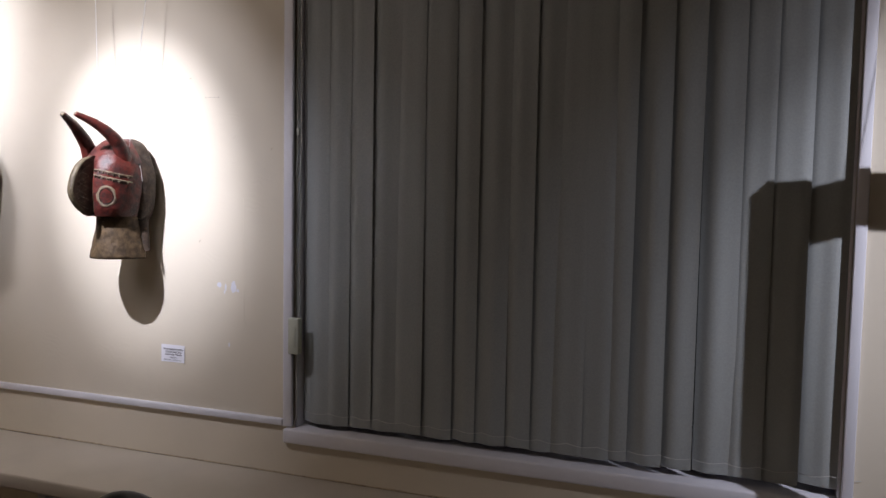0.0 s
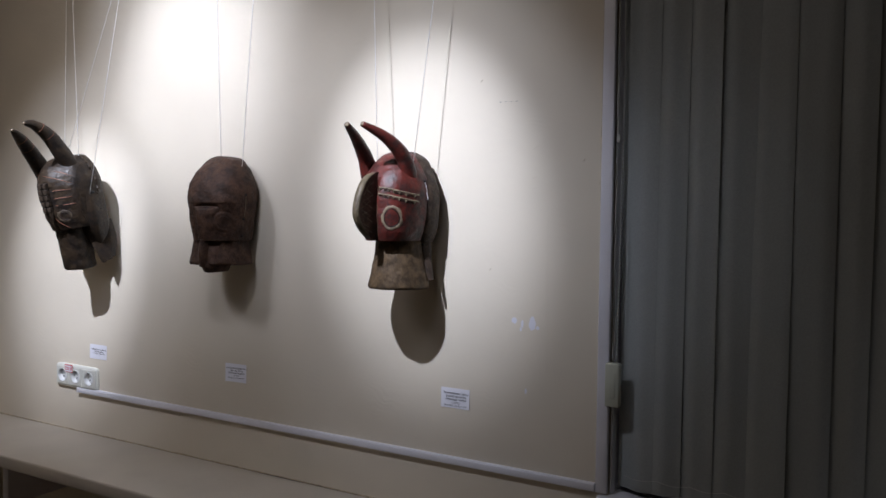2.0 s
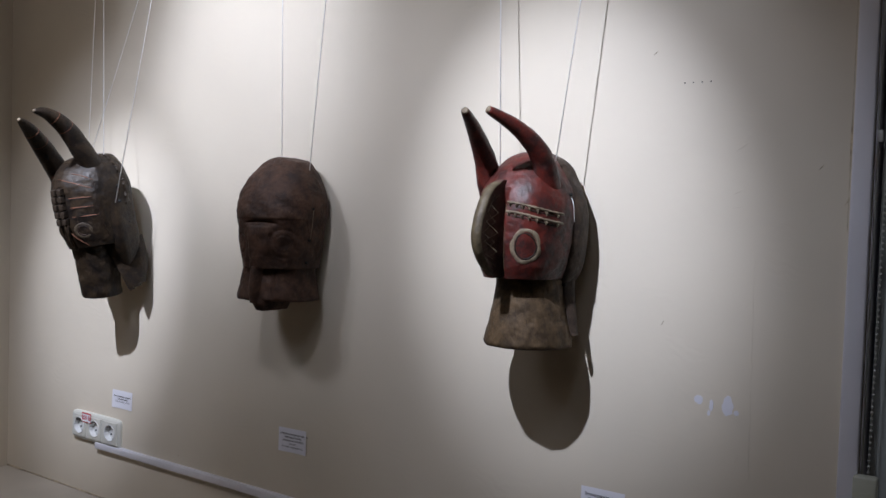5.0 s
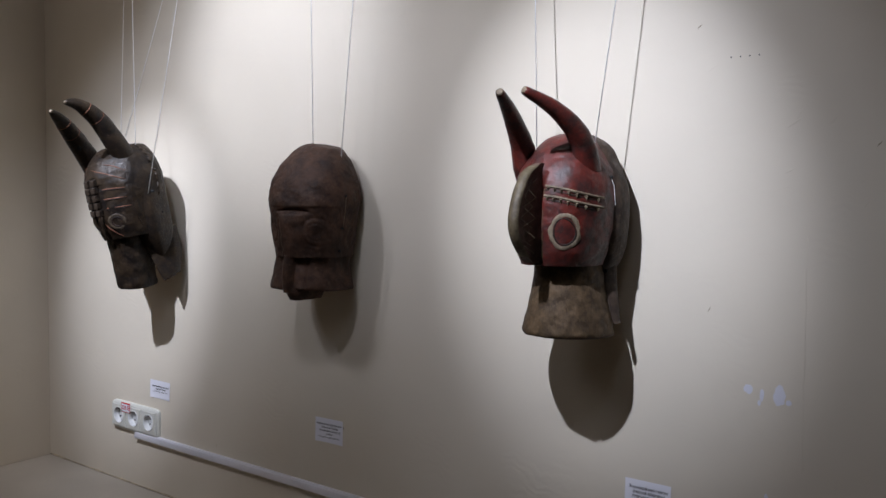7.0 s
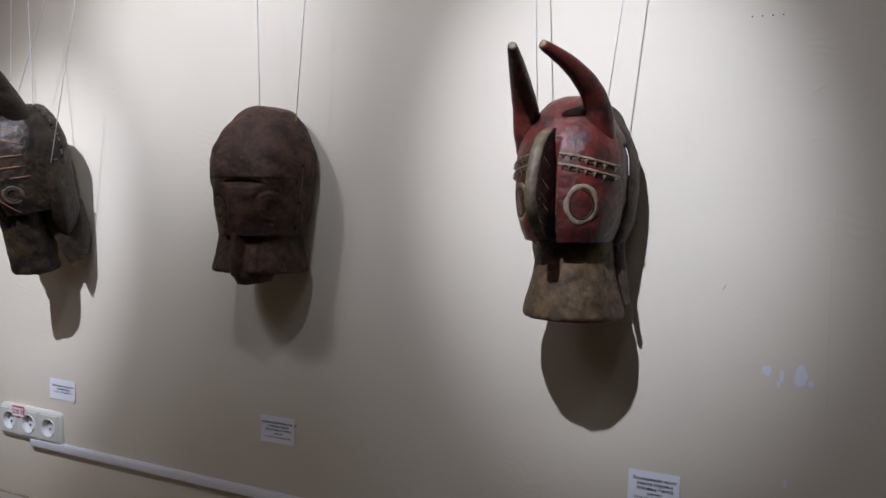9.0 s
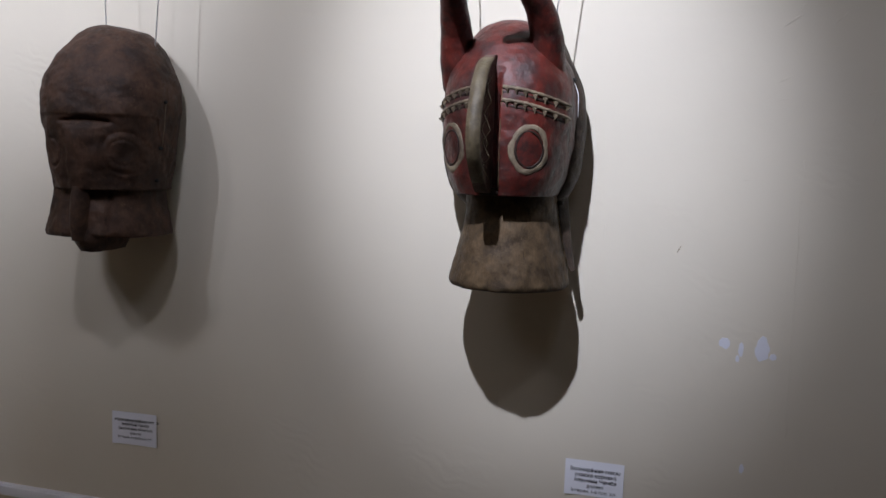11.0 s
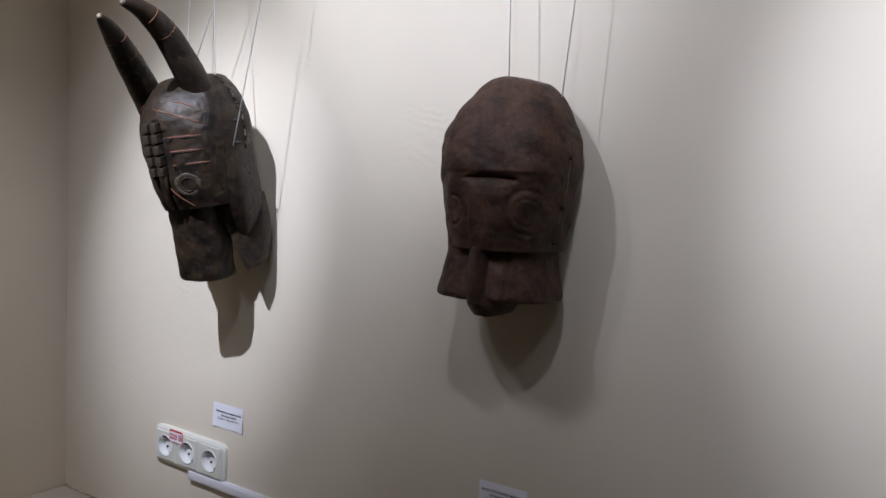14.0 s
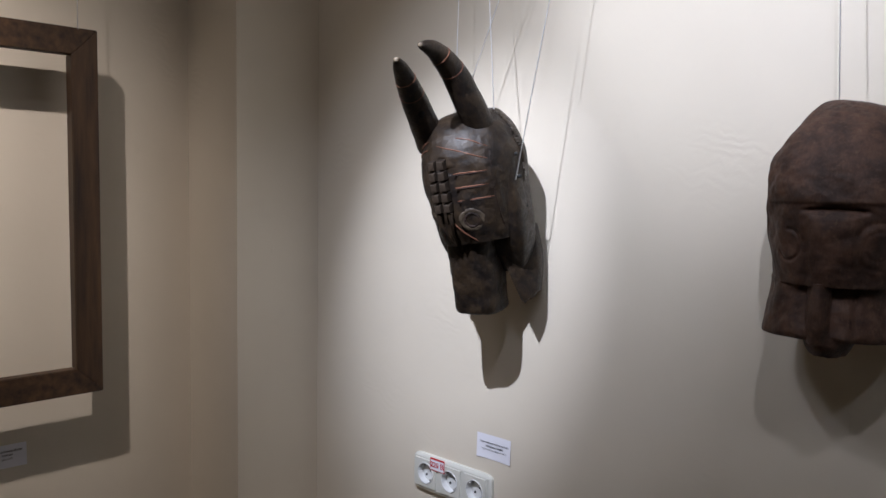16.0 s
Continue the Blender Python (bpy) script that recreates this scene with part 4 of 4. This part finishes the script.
def brown_mask():
    """Dark brown mask without horns: domed head, brow slit, shallow ringed eyes, broad jaw with a tongue."""
    top = empty("animal_mask", (0, 0, 0), "dark brown wooden dome-headed mask with a short jaw, hung on strings", "mask", "carved wooden masks", "", pose(1.206, -0.006, 1.45, 0, 0, 12))

    def carve(u, z):
        d = 0.0
        if abs(u) < 0.042:
            e = (z - 0.033 - 0.003 * math.cos(u * 40)) / 0.0025
            d -= 0.008 * math.exp(-e * e) * min(1, (0.042 - abs(u)) / 0.012)
        if z < 0.044 and abs(u) < 0.088:
            d -= 0.0028 * min(1, (0.044 - z) / 0.003)
        if z < 0.028 and abs(u) < 0.030:
            d += 0.0035 * min(1, (0.028 - z) / 0.004) * min(1, (0.030 - abs(u)) / 0.006)
        r = math.hypot((u - 0.052) / 0.92, z + 0.010)
        d -= 0.0018 * math.exp(-((r - 0.030) / 0.0026) ** 2) + 0.0013 * math.exp(-((r - 0.0185) / 0.0016) ** 2)
        if u < -0.03:
            r = math.hypot((u + 0.054) / 0.8, (z + 0.012) / 1.2)
            d -= 0.0035 * math.exp(-((r - 0.017) / 0.0016) ** 2) * (1 if (u > -0.058 or z < -0.02) and z < 0.012 else 0)
        return d

    head = Block([(-0.064, 0.081, 0.148), (-0.02, 0.088, 0.156), (0.03, 0.095, 0.158), (0.07, 0.099, 0.152), (0.105, 0.093, 0.139), (0.135, 0.080, 0.121), (0.158, 0.062, 0.100), (0.173, 0.044, 0.080), (0.180, 0.022, 0.064)], 0.055, 0.012, 2.35, carve, 0.003, 0.0, 0.0, ((-1, 0, 0.03, 0.089), (-0.80, 0, 0.60, 0.130), (0.21, 0.1, 0.978, 0.180), (0.86, 0, 0.51, 0.156)))
    put("head", head.mesh("head", 130, 240), M_BROWN, top)
    jaw = Block([(-0.134, 0.089, 0.142), (-0.128, 0.089, 0.145), (-0.10, 0.083, 0.140), (-0.075, 0.079, 0.135), (-0.058, 0.078, 0.134)], 0.05, 0.02, 2.5, lambda u, z: (0.004 * noise.noise(Vector((u * 60, 2, 0))) if z < -0.128 else 0.0) - (0.009 * math.exp(-((u - 0.033) / 0.0016) ** 2) if z < -0.07 else 0.0), 0.0025, -0.006)
    put("jaw", jaw.mesh("jaw", 40, 160), M_BROWN, top)
    tongue = [((-0.030, 0.128, -0.060), (0.001, 0.130, -0.060), 0.024), ((-0.030, 0.134, -0.085), (0.001, 0.135, -0.085), 0.024), ((-0.030, 0.139, -0.112), (0.001, 0.140, -0.112), 0.020), ((-0.026, 0.142, -0.138), (-0.001, 0.142, -0.138), 0.013)]
    plate("tongue", tongue, 0.05, M_BROWN, top, "carved strip down the middle of the jaw")
    lip = [((-0.034, 0.118, -0.118), (0.028, 0.112, -0.118), 0.030), ((-0.032, 0.124, -0.140), (0.026, 0.116, -0.140), 0.028), ((-0.024, 0.122, -0.155), (0.018, 0.114, -0.155), 0.020)]
    plate("lower_lip", lip, 0.05, M_BROWN, top, "dark protruding lower lip", 0.002)
    for u, f, z in ((0.0935, 0.088, 0.066), (0.0875, 0.090, -0.002), (0.0800, 0.088, -0.050)):
        put("hole", tube_mesh("hole", [(u - 0.006, -f, z), (u + 0.003, -f - 0.006, z)], 0.0026, 10), M_DARKHOLE, top)
    put("loop_cord", tube_mesh("loop_cord", [(0.0950, -0.091, 0.066), (0.0935, -0.093, 0.03), (0.0890, -0.093, 0.0)], 0.0005, 6), M_TAN, top)
    return top


def black_mask():
    """Blackened mask with two horns, incised orange lines, a studded nose and a narrow chin."""
    top = empty("animal_mask", (0, 0, 0), "blackened wooden horned mask with orange incised lines, tilted on strings", "mask", "carved wooden masks", "", pose(0.586, -0.005, 1.450, 10, -7, 14))

    def carve(u, z):
        d = 0.0
        if u > 0.067:
            d -= 0.004 * min(1, (u - 0.067) / 0.003)
        if -0.012 > u > -0.018 and z < 0.14:
            d -= 0.006
        if 0.004 > u > -0.001 and z < 0.14:
            d -= 0.008 * min(1, (0.14 - z) / 0.03)
        return d

    head = Block([(-0.016, 0.068, 0.190), (0.02, 0.076, 0.201), (0.07, 0.085, 0.207), (0.12, 0.091, 0.206), (0.155, 0.083, 0.196), (0.180, 0.072, 0.180), (0.198, 0.056, 0.158), (0.208, 0.040, 0.138), (0.213, 0.010, 0.115)], 0.105, 0.052, 3.6, carve, 0.0022, 0.006, 0.40)
    put("head", head.mesh("head", 110, 240), M_DARK, top)
    back = Block([(-0.085, 0.062, 0.110), (-0.060, 0.076, 0.124), (-0.02, 0.086, 0.142), (0.05, 0.089, 0.152), (0.12, 0.087, 0.152), (0.165, 0.072, 0.144), (0.19, 0.053, 0.129), (0.203, 0.034, 0.116)], 0.095, 0.056, 5.0, None, 0.0012, 0.003)
    shell = put("back_shell", back.mesh("back_shell", 50, 100), M_DARK, top, "blackened back half of the mask")
    for u, f, z in ((0.094, 0.125, 0.086), (0.086, 0.10, 0.03), (0.091, 0.12, 0.125)):
        put("hole", tube_mesh("hole", [(u - 0.004, -f, z), (u + 0.006, -f - 0.001, z)], 0.0032, 10), M_DARKHOLE, shell)
    for z0, z1 in ((0.111, 0.109), (0.087, 0.0855), (0.064, 0.063)):
        put("incised_line", tube_mesh("incised_line", [head.at(0.010 + 0.055 * k / 10, z0 + (z1 - z0) * k / 10, -0.0003) for k in range(11)], [0.0005, 0.0012, 0.0014, 0.0012, 0.0014, 0.0012, 0.0014, 0.0012, 0.0014, 0.0011, 0.0006], 6), M_ORANGE, top, "orange line cut into the cheek")
        # dark tube below each line: the shade of the cut put into colour
        put("incised_shadow", tube_mesh("incised_shadow", [head.at(0.010 + 0.055 * k / 10, z0 + (z1 - z0) * k / 10 - 0.0024, -0.0004) for k in range(11)], [0.0004] + [0.0013] * 9 + [0.0004], 6), M_INNER, top)
    for pts in (((-0.020, 0.162), (0.018, 0.149), (0.065, 0.128)), ((0.014, 0.170), (0.038, 0.163), (0.065, 0.148)), ((-0.078, 0.150), (-0.055, 0.164), (-0.035, 0.170)), ((-0.076, 0.140), (-0.055, 0.152), (-0.036, 0.156)), ((-0.006, 0.030), (0.008, 0.008), (0.026, -0.012)), ((-0.026, 0.020), (-0.032, 0.004), (-0.040, -0.012))):
        ln = line_on(head, pts)
        put("incised_line", tube_mesh("incised_line", ln, [0.0004 + 0.0010 * math.sin(math.pi * k / (len(ln) - 1)) for k in range(len(ln))], 6), M_ORANGE, top, "orange line cut into the forehead")
    groove = [head.at(0.0675, 0.140 - 0.150 * k / 12, 0.0) for k in range(13)]
    put("cheek_groove", tube_mesh("cheek_groove", groove, 0.0012, 6), M_INNER, top, "dark groove along the edge of the cheek")
    for u in (0.026, -0.052):
        r = put("eye_ring", eye_loop("eye_ring", head, u, 0.028, 0.0165, 0.0172, 0.0040, 0.30, 0.03), M_RING, top, "worn brown ring round the eye")
        put("eye_groove", eye_loop("eye_groove", head, u, 0.028, 0.0110, 0.0118, 0.0024, 0.6, 0.03), M_INNER, r)
    # studded nose: two notched ridges that run down into a narrow split tip
    for u in (-0.0255, -0.0070):
        for k in range(5):
            z = 0.131 - k * 0.0185
            c = head.at(u, z)
            bm = bmesh.new()
            bmesh.ops.create_cube(bm, size=1)
            for v in bm.verts:
                s = 0.82 if v.co.y < 0 else 1.0
                drop = 0.0022 if v.co.y < 0 else 0.0
                v.co = Vector((v.co.x * 0.0140 * s, v.co.y * 0.014, v.co.z * 0.0166 * s - drop))
            bmesh.ops.bevel(bm, geom=bm.edges[:], offset=0.0007, segments=1, affect="EDGES")
            me = bpy.data.meshes.new("nose_stud")
            bm.to_mesh(me)
            bm.free()
            put("nose_stud", me, M_STUD, top, "", Matrix.Translation(c + Vector((0, -0.0025, 0))) @ Matrix.Rotation(radians(random.Random(k * 7 + int(u * 999)).uniform(-4, 4)), 4, "Y"))
    for u, w in ((-0.0255, -1), (-0.0070, 1)):
        tip = [head.at(u + w * 0.001, 0.046, 0.003), head.at(u + w * 0.002, 0.030, 0.006), head.at(u - w * 0.003, 0.010, 0.004), head.at(u - w * 0.006, -0.012, 0.0)]
        put("nose_end", tube_mesh("nose_end", bezier(tip, 5), [0.0052 - 0.0034 * k / 15 for k in range(16)], 10), M_DARK, top, "carved split tip of the nose")

    for base, tip in (((0.041, -0.128, 0.172), (0.028, -0.268, 0.326)), ((-0.060, -0.135, 0.160), (-0.019, -0.270, 0.312))):
        b, t = Vector(base), Vector(tip)
        k = 1.0 if base[0] > 0 else 0.55
        m1 = b.lerp(t, 0.22) + Vector((-0.006 * (1 - k), 0.004, 0.018 * k))
        m2 = b.lerp(t, 0.5) + Vector((-0.014 * (1 - k), 0.012 * k, 0.030 * k))
        m3 = b.lerp(t, 0.78) + Vector((-0.010 * (1 - k), 0.008 * k, 0.024 * k))
        h, c, rad = horn("horn", [b, m1, m2, m3, t], 0.0265, 0.0046, M_DARK, top, M_TAN, 2.3)
        for s in (0.55, 0.68):
            k = int(s * (len(c) - 1))
            d = (c[k + 1] - c[k - 1]).normalized()
            side = d.orthogonal().normalized()
            other = d.cross(side)
            ring = [c[k] + rad[k] * 1.0 * (math.cos(a) * side + math.sin(a) * other) + d * 0.003 * math.sin(a) for a in (2 * math.pi * q / 24 for q in range(25))]
            put("incised_line", tube_mesh("incised_line", ring, 0.0008, 5), M_ORANGE, h, "orange ring cut round the horn")
        if base[0] < 0:
            k = int(0.36 * (len(c) - 1))
            p = c[k] + Vector((0.55, -0.83, 0.1)).normalized() * rad[k]
            put("hole", tube_mesh("hole", [p - Vector((0.003, -0.006, 0.011)), p + Vector((0, 0, 0.0)), p + Vector((0.002, -0.004, 0.011))], [0.004, 0.0075, 0.004], 10), M_DARKHOLE, h)
    chin = Block([(-0.153, 0.041, 0.158), (-0.148, 0.044, 0.162), (-0.10, 0.045, 0.168), (-0.05, 0.046, 0.172), (-0.004, 0.047, 0.174)], 0.120, 0.085, 3.2, lambda u, z: 0.006 * noise.noise(Vector((u * 90, 4, 0))) if z < -0.150 else 0.0, 0.0025, -0.010)
    put("chin", chin.mesh("chin", 40, 110), M_DARK, top, "narrow blackened chin block, worn at its foot", Matrix.Rotation(radians(4.5), 4, "Y"))
    keys = [((0.030, 0.130, -0.006), (0.085, 0.078, -0.010), 0.008), ((0.036, 0.128, -0.045), (0.087, 0.076, -0.060), 0.008), ((0.047, 0.124, -0.090), (0.084, 0.080, -0.096), 0.006), ((0.060, 0.118, -0.146), (0.080, 0.094, -0.132), 0.003)]
    plate("jaw_flap", keys, 0.022, M_DARK, top, "splintered back flap of the jaw", 0.008)
    return top


red_mask()
brown_mask()
black_mask()

# hanging lines
for a, b in (((1.777, -0.085, 1.598), (1.70, -0.03, 2.96)), ((1.888, -0.089, 1.598), (2.04, -0.03, 2.96)),
             ((1.205, -0.060, 1.615), (1.13, -0.02, 2.96)), ((1.294, -0.066, 1.600), (1.38, -0.02, 2.96)),
             ((0.522, -0.090, 1.620), (0.480, -0.02, 2.96)), ((0.657, -0.134, 1.640), (0.450, -0.02, 2.96)),
             ((0.711, -0.136, 1.518), (0.920, -0.02, 2.96)), ((0.535, -0.095, 1.630), (1.070, -0.02, 2.96))):
    string_thing([a, b], "thin white nylon line holding a wooden mask")
rail = empty("hanging_rail", (0, 0, 2.96), "white picture rail under the ceiling carrying the lines", "rail")
box("rail_bar", (0.0, -0.022, -0.012), (5.0, -0.001, 0.012), M_PVC, rail, 0.002)


# ---- ceiling spotlights, with the added fill lamps ----
def spotlight(at, aim, core, beam, spill, cone, tone):
    m = look(at, aim)
    top = empty("unseen_spotlight", at, "white ceiling spotlight out of view, switched on", "spotlight", "ceiling spotlights", "", m)
    n = 20
    verts = []
    for r, z in ((0.030, 0.10), (0.036, 0.095), (0.038, 0.02), (0.040, -0.005), (0.037, -0.005), (0.033, 0.012)):
        verts += [(r * math.cos(2 * math.pi * k / n), r * math.sin(2 * math.pi * k / n), z + 0.03) for k in range(n)]
    put("housing", mesh_of("housing", verts, grid_faces(6, n, True) + [tuple(range(n))[::-1]]), M_PVC, top)
    up = (m.inverted() @ Vector((at[0], at[1], CEIL - 0.02)))
    put("stem", tube_mesh("stem", [(0, 0, 0.09), up], 0.008, 10), M_PVC, top)
    for power, angle, colour in ((core, 0.64 * cone, tone), (beam, cone, tone), (spill, 110, WARM)):
        lamp = bpy.data.lights.new("spot_lamp", "SPOT")
        lamp.energy, lamp.color, lamp.spot_size, lamp.spot_blend, lamp.shadow_soft_size = power, colour, radians(angle), 1.0, 0.014
        new("spot_lamp", lamp).parent = top
    return top


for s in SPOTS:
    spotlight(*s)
track = empty("light_track", (0, -1.3, CEIL), "white ceiling track for the spotlights", "light track")
box("track_bar", (0.2, -0.018, -0.022), (5.2, 0.018, 0.0), M_PVC, track, 0.002)
